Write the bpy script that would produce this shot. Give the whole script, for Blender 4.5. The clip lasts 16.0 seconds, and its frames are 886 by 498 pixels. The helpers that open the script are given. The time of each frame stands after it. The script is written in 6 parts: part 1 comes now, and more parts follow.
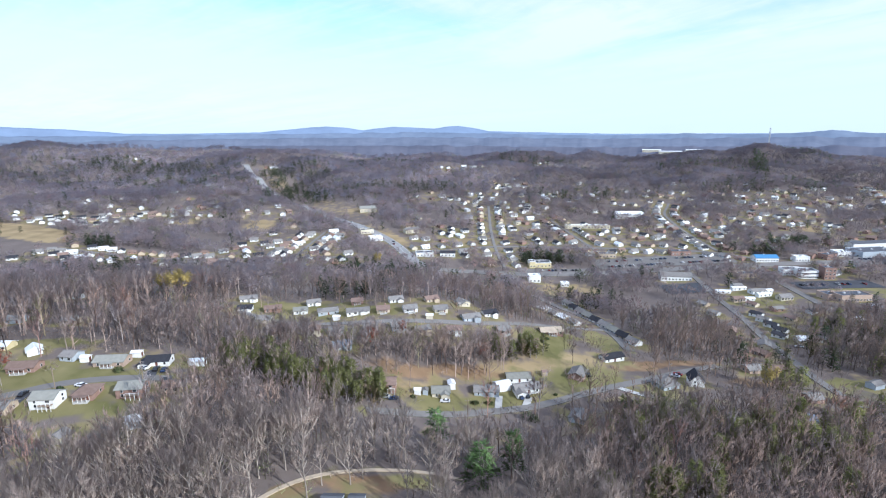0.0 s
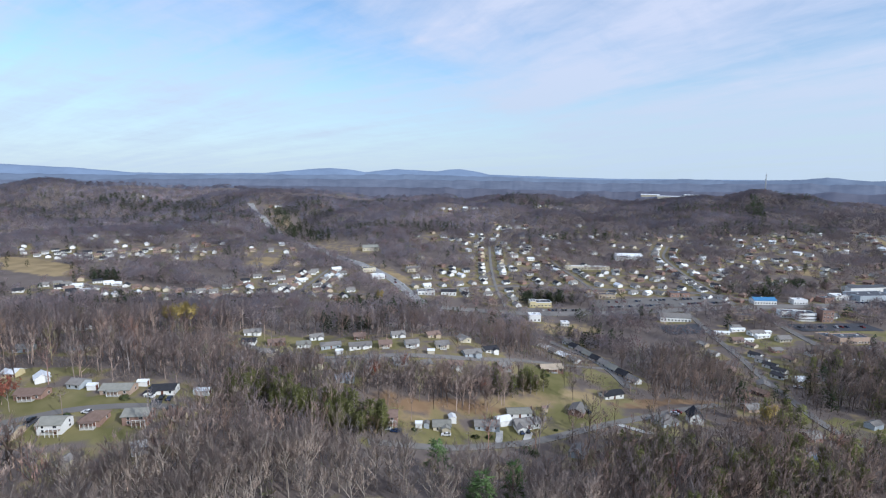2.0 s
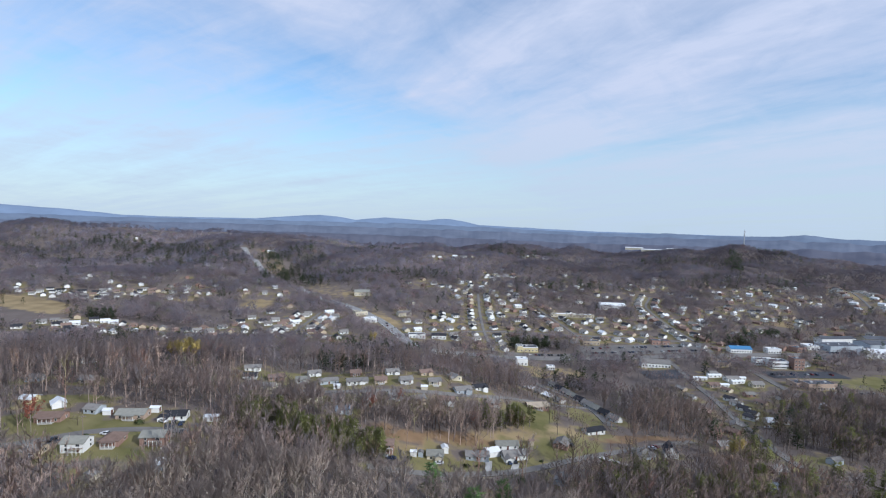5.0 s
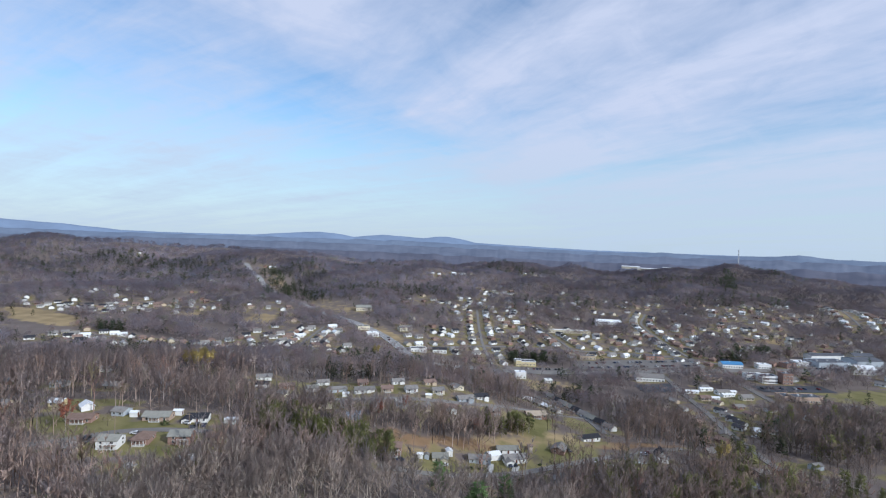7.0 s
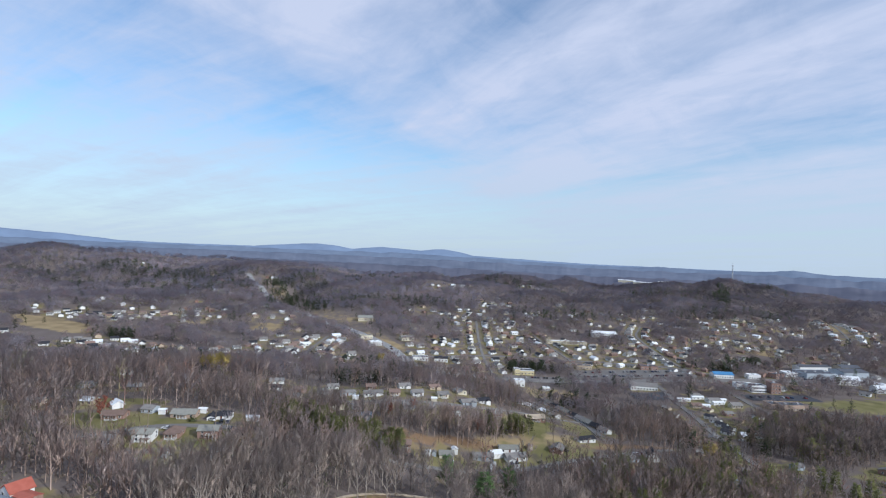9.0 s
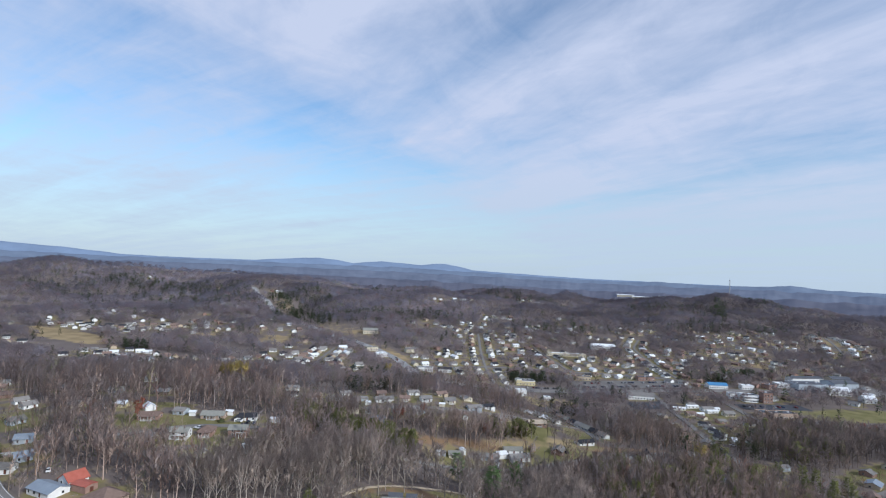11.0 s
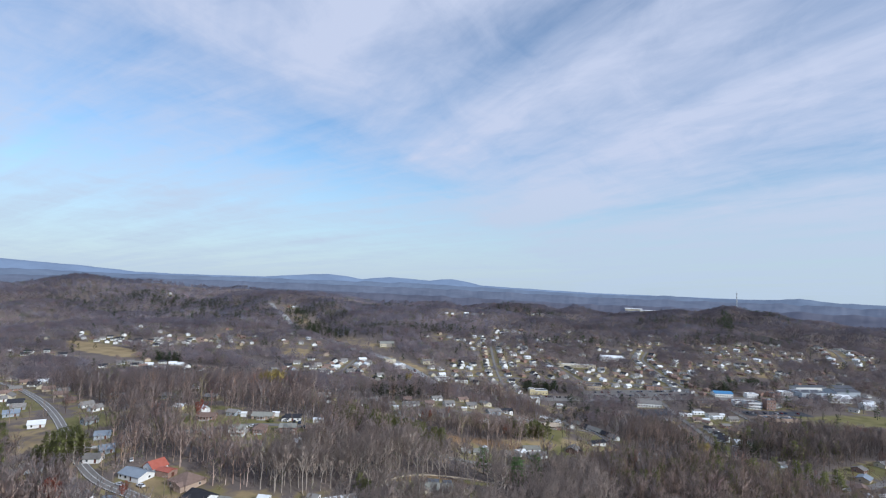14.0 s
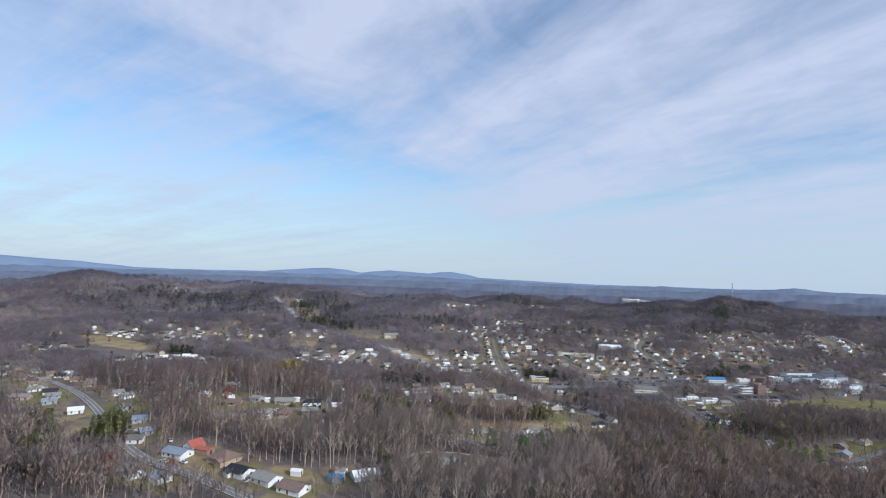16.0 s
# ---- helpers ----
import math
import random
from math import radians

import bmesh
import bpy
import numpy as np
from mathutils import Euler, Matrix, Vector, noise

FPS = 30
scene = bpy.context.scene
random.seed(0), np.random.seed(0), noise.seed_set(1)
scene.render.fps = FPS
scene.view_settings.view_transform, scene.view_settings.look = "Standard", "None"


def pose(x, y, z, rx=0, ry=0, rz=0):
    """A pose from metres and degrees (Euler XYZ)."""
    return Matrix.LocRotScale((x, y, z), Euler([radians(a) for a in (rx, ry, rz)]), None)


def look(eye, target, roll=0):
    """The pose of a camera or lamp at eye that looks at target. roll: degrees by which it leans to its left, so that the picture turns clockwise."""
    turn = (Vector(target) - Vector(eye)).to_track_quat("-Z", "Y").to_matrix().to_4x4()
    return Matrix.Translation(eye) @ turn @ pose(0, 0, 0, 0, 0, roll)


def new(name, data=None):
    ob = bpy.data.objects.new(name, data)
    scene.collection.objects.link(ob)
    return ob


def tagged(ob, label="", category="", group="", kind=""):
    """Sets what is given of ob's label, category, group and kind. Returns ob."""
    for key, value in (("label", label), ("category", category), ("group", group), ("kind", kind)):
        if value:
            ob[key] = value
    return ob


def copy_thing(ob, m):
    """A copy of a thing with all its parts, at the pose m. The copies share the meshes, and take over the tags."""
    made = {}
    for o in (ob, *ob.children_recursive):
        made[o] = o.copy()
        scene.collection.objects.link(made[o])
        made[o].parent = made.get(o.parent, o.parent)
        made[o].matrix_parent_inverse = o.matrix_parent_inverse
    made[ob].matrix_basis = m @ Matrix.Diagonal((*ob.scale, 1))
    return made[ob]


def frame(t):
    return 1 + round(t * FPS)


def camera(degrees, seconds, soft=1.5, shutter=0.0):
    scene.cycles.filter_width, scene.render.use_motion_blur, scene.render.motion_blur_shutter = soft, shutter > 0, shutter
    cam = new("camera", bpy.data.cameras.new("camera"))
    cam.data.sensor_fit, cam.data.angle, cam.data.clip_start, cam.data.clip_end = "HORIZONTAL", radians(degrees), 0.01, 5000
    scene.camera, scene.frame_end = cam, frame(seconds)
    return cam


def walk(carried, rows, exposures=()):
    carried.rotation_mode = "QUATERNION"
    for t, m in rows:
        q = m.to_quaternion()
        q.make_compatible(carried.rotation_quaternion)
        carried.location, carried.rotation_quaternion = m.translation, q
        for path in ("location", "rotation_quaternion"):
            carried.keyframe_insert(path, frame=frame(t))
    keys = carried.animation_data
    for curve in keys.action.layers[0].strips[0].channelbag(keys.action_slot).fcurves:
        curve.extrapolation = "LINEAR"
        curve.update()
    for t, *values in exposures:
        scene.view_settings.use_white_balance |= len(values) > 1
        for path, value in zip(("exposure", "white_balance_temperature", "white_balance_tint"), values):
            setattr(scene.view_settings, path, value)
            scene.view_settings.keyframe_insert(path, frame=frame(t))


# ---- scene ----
cam = camera(80.2, 16.0, 1.15)
PATH = [
    (0, (0.00, 0.00, 135.00), (-0.00, 97.46, 112.59), -0.40),
    (0.5, (0.36, -2.58, 134.68), (0.16, 95.69, 116.18), -0.12),
    (1, (-0.09, -3.79, 134.37), (-0.15, 94.65, 116.81), 0.05),
    (1.5, (-0.51, -5.58, 134.32), (-0.42, 93.07, 117.95), 0.24),
    (2, (-1.28, -8.07, 133.31), (-1.34, 90.85, 118.68), 0.35),
    (2.5, (-1.46, -11.74, 133.59), (-1.10, 87.50, 121.31), 0.77),
    (3, (-1.85, -15.67, 133.38), (-1.27, 83.80, 123.09), 1.02),
    (3.5, (-2.43, -19.91, 133.05), (-0.93, 79.71, 124.40), 1.23),
    (4, (-3.03, -24.34, 132.77), (-1.15, 75.37, 125.34), 1.40),
    (4.5, (-4.47, -28.60, 132.47), (-2.40, 71.18, 126.09), 1.54),
    (7, (-10.98, -53.41, 131.66), (-8.41, 46.54, 129.73), 2.08),
    (7.5, (-12.64, -58.36, 131.69), (-9.72, 41.58, 130.17), 2.29),
    (8, (-14.17, -64.26, 131.37), (-11.11, 35.69, 130.62), 2.38),
    (8.5, (-15.95, -69.70, 131.18), (-12.85, 30.25, 131.06), 2.43),
    (9, (-17.63, -75.76, 130.96), (-14.56, 24.20, 131.47), 2.54),
    (11.5, (-26.87, -106.19, 130.07), (-23.82, -6.30, 133.74), 2.68),
    (12, (-29.30, -111.30, 129.73), (-26.69, -11.41, 133.59), 2.49),
    (12.5, (-31.46, -117.15, 129.67), (-29.11, -17.27, 133.86), 2.37),
    (13, (-33.49, -123.52, 129.43), (-31.33, -23.66, 134.34), 2.33),
    (13.5, (-35.24, -130.22, 129.22), (-33.32, -30.40, 135.01), 2.35),
    (14, (-37.21, -136.75, 129.33), (-35.50, -36.96, 135.48), 2.28),
    (14.5, (-39.21, -143.71, 129.38), (-37.78, -43.94, 135.95), 2.18),
    (15, (-40.81, -149.67, 129.27), (-39.37, -49.90, 135.86), 2.08),
    (15.5, (-43.32, -155.20, 129.35), (-41.40, -55.40, 135.35), 1.94),
    (16, (-45.25, -160.17, 129.30), (-43.07, -60.31, 134.09), 1.78),
]
EXPOSURES = [(0.0, 0.62, 5560, 6), (0.5, 0.23, 5640, 6), (1.0, 0.16, 5680, 6), (1.6, 0.12, 5690, 6), (3.0, 0.05, 5700, 6), (8.0, -0.01, 5720, 6), (13.0, -0.07, 5730, 6), (16.0, -0.05, 5740, 6)]
walk(cam, [(t, look(eye, target, roll)) for t, eye, target, roll in PATH], EXPOSURES)

# ---- sky and sun ----
SUN = Vector((0.68, -0.56, 0.48)).normalized()
SUN_HEIGHT, SUN_WAY = math.asin(SUN.z), math.atan2(SUN.x, SUN.y)


def link(tree, a, b):
    tree.links.new(a, b)


def sky():
    world = bpy.data.worlds.new("sky")
    scene.world = world
    world.use_nodes = True
    tree = world.node_tree
    tree.nodes.clear()
    add = tree.nodes.new
    out, back = add("ShaderNodeOutputWorld"), add("ShaderNodeBackground")
    air = add("ShaderNodeTexSky")
    air.sky_type, air.sun_disc, air.sun_elevation, air.sun_rotation = "NISHITA", False, SUN_HEIGHT, SUN_WAY
    air.air_density, air.dust_density, air.ozone_density, air.altitude = 1.0, 0.6, 2.0, 200
    # thin high cloud, drawn out in long streaks on a flat layer far above
    where, split = add("ShaderNodeTexCoord"), add("ShaderNodeSeparateXYZ")
    link(tree, where.outputs["Generated"], split.inputs[0])

    def sums(kind, a, b):
        node = add("ShaderNodeMath")
        node.operation = kind
        for slot, value in ((0, a), (1, b)):
            if isinstance(value, (int, float)):
                node.inputs[slot].default_value = value
            else:
                link(tree, value, node.inputs[slot])
        return node.outputs[0]

    high = sums("ADD", sums("MAXIMUM", split.outputs[2], 0.0), 0.10)
    flat = add("ShaderNodeCombineXYZ")
    link(tree, sums("DIVIDE", split.outputs[0], high), flat.inputs[0])
    link(tree, sums("DIVIDE", split.outputs[1], high), flat.inputs[1])

    def layer(way, along, across, shift, detail, rough, warp):
        """Noise drawn out towards the bearing way."""
        turned, place = add("ShaderNodeMapping"), add("ShaderNodeMapping")
        turned.inputs["Rotation"].default_value = (0, 0, radians(way - 90))
        place.inputs["Scale"].default_value = (along, across, 1)
        place.inputs["Location"].default_value = (*shift, 0)
        link(tree, flat.outputs[0], turned.inputs[0])
        link(tree, turned.outputs[0], place.inputs[0])
        grain = add("ShaderNodeTexNoise")
        grain.inputs["Scale"].default_value = 1.0
        grain.inputs["Detail"].default_value = detail
        grain.inputs["Roughness"].default_value = rough
        grain.inputs["Distortion"].default_value = warp
        link(tree, place.outputs[0], grain.inputs["Vector"])
        return grain.outputs[0]

    def eased(value, lo, hi, a, b):
        """The value's way from lo to hi, softened, as a way from a to b."""
        node = add("ShaderNodeMapRange")
        node.interpolation_type = "SMOOTHSTEP"
        for slot, number in (("From Min", lo), ("From Max", hi), ("To Min", a), ("To Max", b)):
            node.inputs[slot].default_value = number
        link(tree, value, node.inputs["Value"])
        return node.outputs[0]

    def near(x, y, reach):
        """One at a place of the layer, fading to nothing at that reach."""
        off = add("ShaderNodeVectorMath")
        off.operation = "DISTANCE"
        link(tree, flat.outputs[0], off.inputs[0])
        off.inputs[1].default_value = (x, y, 0)
        return eased(off.outputs["Value"], 0.0, reach, 1.0, 0.0)

    def about(grain, much):
        return sums("MULTIPLY", sums("SUBTRACT", grain, 0.5), much)

    band = layer(46, 0.30, 1.15, (0.3, 0.9), 7, 0.55, 0.6)
    streaks = layer(-24, 0.20, 1.75, (3.1, 0.4), 7, 0.56, 0.25)
    wisps = layer(-56, 0.34, 2.1, (7.0, 5.0), 7, 0.6, 0.35)
    curls = layer(10, 2.6, 3.4, (1.0, 2.0), 8, 0.62, 0.8)
    # the veil thickens beyond a long slanting edge
    side = add("ShaderNodeVectorMath")
    side.operation = "DOT_PRODUCT"
    link(tree, flat.outputs[0], side.inputs[0])
    side.inputs[1].default_value = (0.91, -0.41, 0)
    edge = sums("ADD", sums("ADD", side.outputs["Value"], 1.48), about(band, 1.6))
    veil = eased(edge, -0.45, 0.42, 0.0, 1.0)
    mass = sums("ADD", sums("MULTIPLY", veil, 0.36), 0.33)
    mass = sums("ADD", mass, sums("MULTIPLY", about(streaks, 2.2), sums("ADD", sums("MULTIPLY", veil, 0.75), 0.25)))
    mass = sums("ADD", mass, sums("MULTIPLY", about(wisps, 2.2), sums("SUBTRACT", 1.0, sums("MULTIPLY", veil, 0.6))))
    mass = sums("ADD", mass, sums("ADD", about(curls, 0.8), about(band, 0.5)))
    mass = sums("ADD", mass, sums("MULTIPLY", near(-1.5, 1.9, 1.2), 0.26))
    mass = sums("ADD", mass, sums("MULTIPLY", near(-0.2, 2.35, 0.7), 0.22))
    cloud = add("ShaderNodeMapRange")
    for slot, value in (("From Min", 0.0), ("From Max", 1.0), ("To Min", 0.04), ("To Max", 0.97)):
        cloud.inputs[slot].default_value = value
    link(tree, mass, cloud.inputs["Value"])
    bright = add("ShaderNodeMix")
    bright.data_type, bright.blend_type = "RGBA", "MULTIPLY"
    bright.inputs["Factor"].default_value = 1.0
    bright.inputs["B"].default_value = (1.45, 1.5, 1.5, 1)
    link(tree, air.outputs[0], bright.inputs["A"])
    mix = add("ShaderNodeMix")
    mix.data_type = "RGBA"
    mix.inputs["B"].default_value = (6.6, 6.7, 7.9, 1)
    link(tree, cloud.outputs[0], mix.inputs["Factor"])
    link(tree, bright.outputs["Result"], mix.inputs["A"])
    # the pale band of thick air along the horizon
    low = add("ShaderNodeMapRange")
    low.interpolation_type = "SMOOTHSTEP"
    for slot, value in (("From Min", 0.0), ("From Max", 0.26), ("To Min", 0.8), ("To Max", 0.0)):
        low.inputs[slot].default_value = value
    link(tree, split.outputs[2], low.inputs["Value"])
    pale = add("ShaderNodeMix")
    pale.data_type = "RGBA"
    pale.inputs["B"].default_value = (5.6, 6.4, 7.2, 1)
    link(tree, low.outputs[0], pale.inputs["Factor"])
    link(tree, mix.outputs["Result"], pale.inputs["A"])
    back.inputs["Strength"].default_value = 0.10
    link(tree, pale.outputs["Result"], back.inputs["Color"])
    link(tree, back.outputs[0], out.inputs[0])


sky()
lamp = bpy.data.lights.new("sun", "SUN")
lamp.energy, lamp.angle, lamp.color = 3.5, radians(0.6), (1.0, 0.935, 0.86)
sun = new("sun", lamp)
sun.matrix_world = look(SUN * 900, (0, 0, 0))


# ---- materials ----
def matter(name, dark, light, scale=1.0, rough=0.85, metal=0.0, bump=0.0, fine=9.0, apart=0.0, tint=False, gloss=0.3):
    """A surface whose colour wanders between two tones at a coarse and a fine scale (per metre), and from object to object."""
    m = bpy.data.materials.new(name)
    m.use_nodes = True
    tree = m.node_tree
    add, skin = tree.nodes.new, tree.nodes["Principled BSDF"]
    geo = add("ShaderNodeNewGeometry")
    coarse, grain = add("ShaderNodeTexNoise"), add("ShaderNodeTexNoise")
    for node, s, d in ((coarse, scale, 4), (grain, scale * fine, 3)):
        node.inputs["Scale"].default_value, node.inputs["Detail"].default_value = s, d
        link(tree, geo.outputs["Position"], node.inputs["Vector"])
    both = add("ShaderNodeMath")
    both.operation = "MULTIPLY_ADD"
    both.inputs[1].default_value = 0.4
    link(tree, grain.outputs[0], both.inputs[0])
    half = add("ShaderNodeMath")
    half.operation = "MULTIPLY_ADD"
    half.inputs[1].default_value, half.inputs[2].default_value = 1.5, -0.45
    link(tree, coarse.outputs[0], half.inputs[0])
    link(tree, half.outputs[0], both.inputs[2])
    mix = add("ShaderNodeMix")
    mix.data_type = "RGBA"
    mix.inputs["A"].default_value, mix.inputs["B"].default_value = (*dark, 1), (*light, 1)
    link(tree, both.outputs[0], mix.inputs["Factor"])
    colour = mix.outputs["Result"]
    if apart or tint:
        shade = add("ShaderNodeHueSaturation")
        if tint:
            attr = add("ShaderNodeAttribute")
            attr.attribute_name = "tint"
            many = add("ShaderNodeMix")
            many.data_type, many.blend_type = "RGBA", "MULTIPLY"
            many.inputs["Factor"].default_value = 1.0
            link(tree, colour, many.inputs["A"])
            link(tree, attr.outputs["Color"], many.inputs["B"])
            colour = many.outputs["Result"]
        if apart:
            who = add("ShaderNodeObjectInfo")
            spread = add("ShaderNodeMapRange")
            spread.inputs["To Min"].default_value, spread.inputs["To Max"].default_value = 1 - apart, 1 + apart
            link(tree, who.outputs["Random"], spread.inputs["Value"])
            link(tree, spread.outputs[0], shade.inputs["Value"])
            link(tree, colour, shade.inputs["Color"])
            colour = shade.outputs[0]
    link(tree, colour, skin.inputs["Base Color"])
    skin.inputs["Roughness"].default_value, skin.inputs["Metallic"].default_value = rough, metal
    skin.inputs["Specular IOR Level"].default_value = gloss
    if bump:
        relief = add("ShaderNodeBump")
        relief.inputs["Strength"].default_value, relief.inputs["Distance"].default_value = bump, 0.05
        link(tree, grain.outputs[0], relief.inputs["Height"])
        link(tree, relief.outputs[0], skin.inputs["Normal"])
    return m


WHITE = matter("white_siding", (0.68, 0.68, 0.68), (0.84, 0.84, 0.82), 0.5, 0.6, apart=0.08)
CREAM = matter("cream_siding", (0.52, 0.47, 0.36), (0.64, 0.58, 0.45), 0.5, 0.7, apart=0.1)
TAN = matter("tan_siding", (0.42, 0.34, 0.25), (0.52, 0.43, 0.32), 0.5, 0.7, apart=0.1)
GREYBLUE = matter("blue_grey_siding", (0.34, 0.38, 0.42), (0.44, 0.48, 0.52), 0.5, 0.7, apart=0.1)
BRICK = matter("red_brick", (0.235, 0.145, 0.115), (0.335, 0.225, 0.185), 0.8, 0.9, bump=0.3, apart=0.1)
PALEBRICK = matter("pale_brick", (0.36, 0.265, 0.205), (0.46, 0.355, 0.285), 0.8, 0.9, bump=0.3, apart=0.1)
YELLOW = matter("yellow_paint", (0.54, 0.46, 0.26), (0.64, 0.55, 0.34), 0.5, 0.7)
SHINGLE = matter("grey_shingle", (0.165, 0.155, 0.145), (0.265, 0.250, 0.235), 0.7, 0.9, bump=0.3, apart=0.16, gloss=0.2)
GREENGREY = matter("green_grey_shingle", (0.200, 0.198, 0.175), (0.290, 0.285, 0.250), 0.7, 0.9, bump=0.3, apart=0.1, gloss=0.2)
BROWNROOF = matter("brown_shingle", (0.16, 0.11, 0.09), (0.25, 0.18, 0.15), 0.7, 0.9, bump=0.3, apart=0.15, gloss=0.2)
BLACKROOF = matter("black_shingle", (0.025, 0.026, 0.03), (0.05, 0.05, 0.06), 0.7, 0.85, bump=0.3, apart=0.15, gloss=0.2)
BLUEROOF = matter("blue_grey_metal_roof", (0.19, 0.225, 0.27), (0.275, 0.315, 0.365), 0.4, 0.5, apart=0.1)
BLUEPAINT = matter("blue_metal_roof", (0.05, 0.18, 0.36), (0.09, 0.25, 0.45), 0.4, 0.5)
REDROOF = matter("red_metal_roof", (0.34, 0.09, 0.06), (0.44, 0.14, 0.10), 0.6, 0.5)
WHITEROOF = matter("white_metal_roof", (0.66, 0.68, 0.70), (0.80, 0.81, 0.82), 0.4, 0.5, apart=0.06)
FLATROOF = matter("dark_flat_roof", (0.07, 0.075, 0.09), (0.12, 0.125, 0.14), 0.2, 0.9, apart=0.1)
GLASS = matter("dark_window_glass", (0.015, 0.02, 0.025), (0.03, 0.035, 0.045), 0.3, 0.08, gloss=0.5)
TRIM = matter("white_trim", (0.72, 0.72, 0.71), (0.82, 0.82, 0.80), 1.0, 0.5)
DOOR = matter("dark_door_paint", (0.10, 0.04, 0.03), (0.16, 0.07, 0.05), 1.0, 0.5)
CONCRETE = matter("pale_concrete", (0.38, 0.37, 0.35), (0.52, 0.51, 0.48), 0.3, 0.9, bump=0.2)
ASPHALT = matter("worn_asphalt", (0.150, 0.140, 0.130), (0.215, 0.200, 0.186), 0.12, 0.9, bump=0.2, apart=0.1)
HIGHWAY = matter("pale_worn_highway", (0.22, 0.215, 0.21), (0.30, 0.295, 0.29), 0.08, 0.9, bump=0.2)
TAR = matter("dark_asphalt", (0.045, 0.047, 0.055), (0.075, 0.078, 0.09), 0.1, 0.9, bump=0.2)
PAINTLINE = matter("road_marking_paint", (0.60, 0.60, 0.58), (0.78, 0.78, 0.76), 0.5, 0.8)
WOOD = matter("weathered_wood", (0.20, 0.15, 0.11), (0.30, 0.24, 0.18), 1.2, 0.9, bump=0.2)
STEEL = matter("galvanised_steel", (0.42, 0.43, 0.45), (0.52, 0.53, 0.55), 0.6, 0.5, metal=0.6)
RUBBER = matter("black_rubber", (0.015, 0.015, 0.016), (0.03, 0.03, 0.03), 2.0, 0.8)


def fuzz(m):
    """Turns a surface into fine twigs or needles: each crown takes light as a soft round mass, from whichever side of a blade it comes."""
    tree = m.node_tree
    add, skin = tree.nodes.new, tree.nodes["Principled BSDF"]
    colour = skin.inputs["Base Color"].links[0].from_socket
    out = tree.nodes["Material Output"]
    attr, world, turn = add("ShaderNodeAttribute"), add("ShaderNodeVectorTransform"), add("ShaderNodeVectorMath")
    attr.attribute_name = "round"
    world.vector_type, world.convert_from, world.convert_to = "NORMAL", "OBJECT", "WORLD"
    turn.operation = "SCALE"
    turn.inputs["Scale"].default_value = -1.0
    link(tree, attr.outputs["Vector"], world.inputs[0])
    link(tree, world.outputs[0], turn.inputs[0])
    face, back, both = add("ShaderNodeBsdfDiffuse"), add("ShaderNodeBsdfTranslucent"), add("ShaderNodeAddShader")
    for node, normal in ((face, world.outputs[0]), (back, turn.outputs[0])):
        link(tree, colour, node.inputs["Color"])
        link(tree, normal, node.inputs["Normal"])
    link(tree, face.outputs[0], both.inputs[0])
    link(tree, back.outputs[0], both.inputs[1])
    link(tree, both.outputs[0], out.inputs["Surface"])
    return m


BARK = matter("grey_bark", (0.25, 0.214, 0.184), (0.43, 0.374, 0.326), 0.5, 0.95, apart=0.18, gloss=0.1)
TWIG = fuzz(matter("bare_twigs", (0.226, 0.178, 0.152), (0.330, 0.268, 0.232), 0.3, 0.95, apart=0.18, gloss=0.1))
# darker copies of bark and twigs, with shade put into the colour
SHADEBARK = matter("shaded_bark", (0.13, 0.108, 0.10), (0.24, 0.205, 0.19), 0.5, 0.95, apart=0.18, gloss=0.1)
SHADETWIG = fuzz(matter("shaded_twigs", (0.145, 0.116, 0.106), (0.222, 0.182, 0.166), 0.3, 0.95, apart=0.2, gloss=0.1))
WOODS = fuzz(matter("bare_woodland", (0.246, 0.192, 0.170), (0.352, 0.282, 0.254), 0.03, 0.95, tint=True, gloss=0.1))
NEEDLES = fuzz(matter("pine_needles", (0.098, 0.106, 0.042), (0.175, 0.175, 0.074), 0.4, 0.9, apart=0.2, tint=False, gloss=0.15))
PINEWOODS = fuzz(matter("pine_woodland", (0.044, 0.056, 0.034), (0.078, 0.088, 0.052), 0.05, 0.9, tint=True, gloss=0.15))
FIR = fuzz(matter("green_fir_needles", (0.072, 0.118, 0.046), (0.130, 0.188, 0.076), 0.4, 0.9, apart=0.12, gloss=0.15))
REDLEAF = fuzz(matter("dry_red_leaves", (0.16, 0.055, 0.04), (0.25, 0.10, 0.07), 0.4, 0.9, apart=0.1))
OCHRELEAF = fuzz(matter("dry_ochre_leaves", (0.22, 0.17, 0.06), (0.32, 0.25, 0.10), 0.4, 0.9, apart=0.1))
HEDGE = fuzz(matter("dark_hedge_leaves", (0.035, 0.05, 0.025), (0.07, 0.085, 0.04), 0.5, 0.9, apart=0.15))


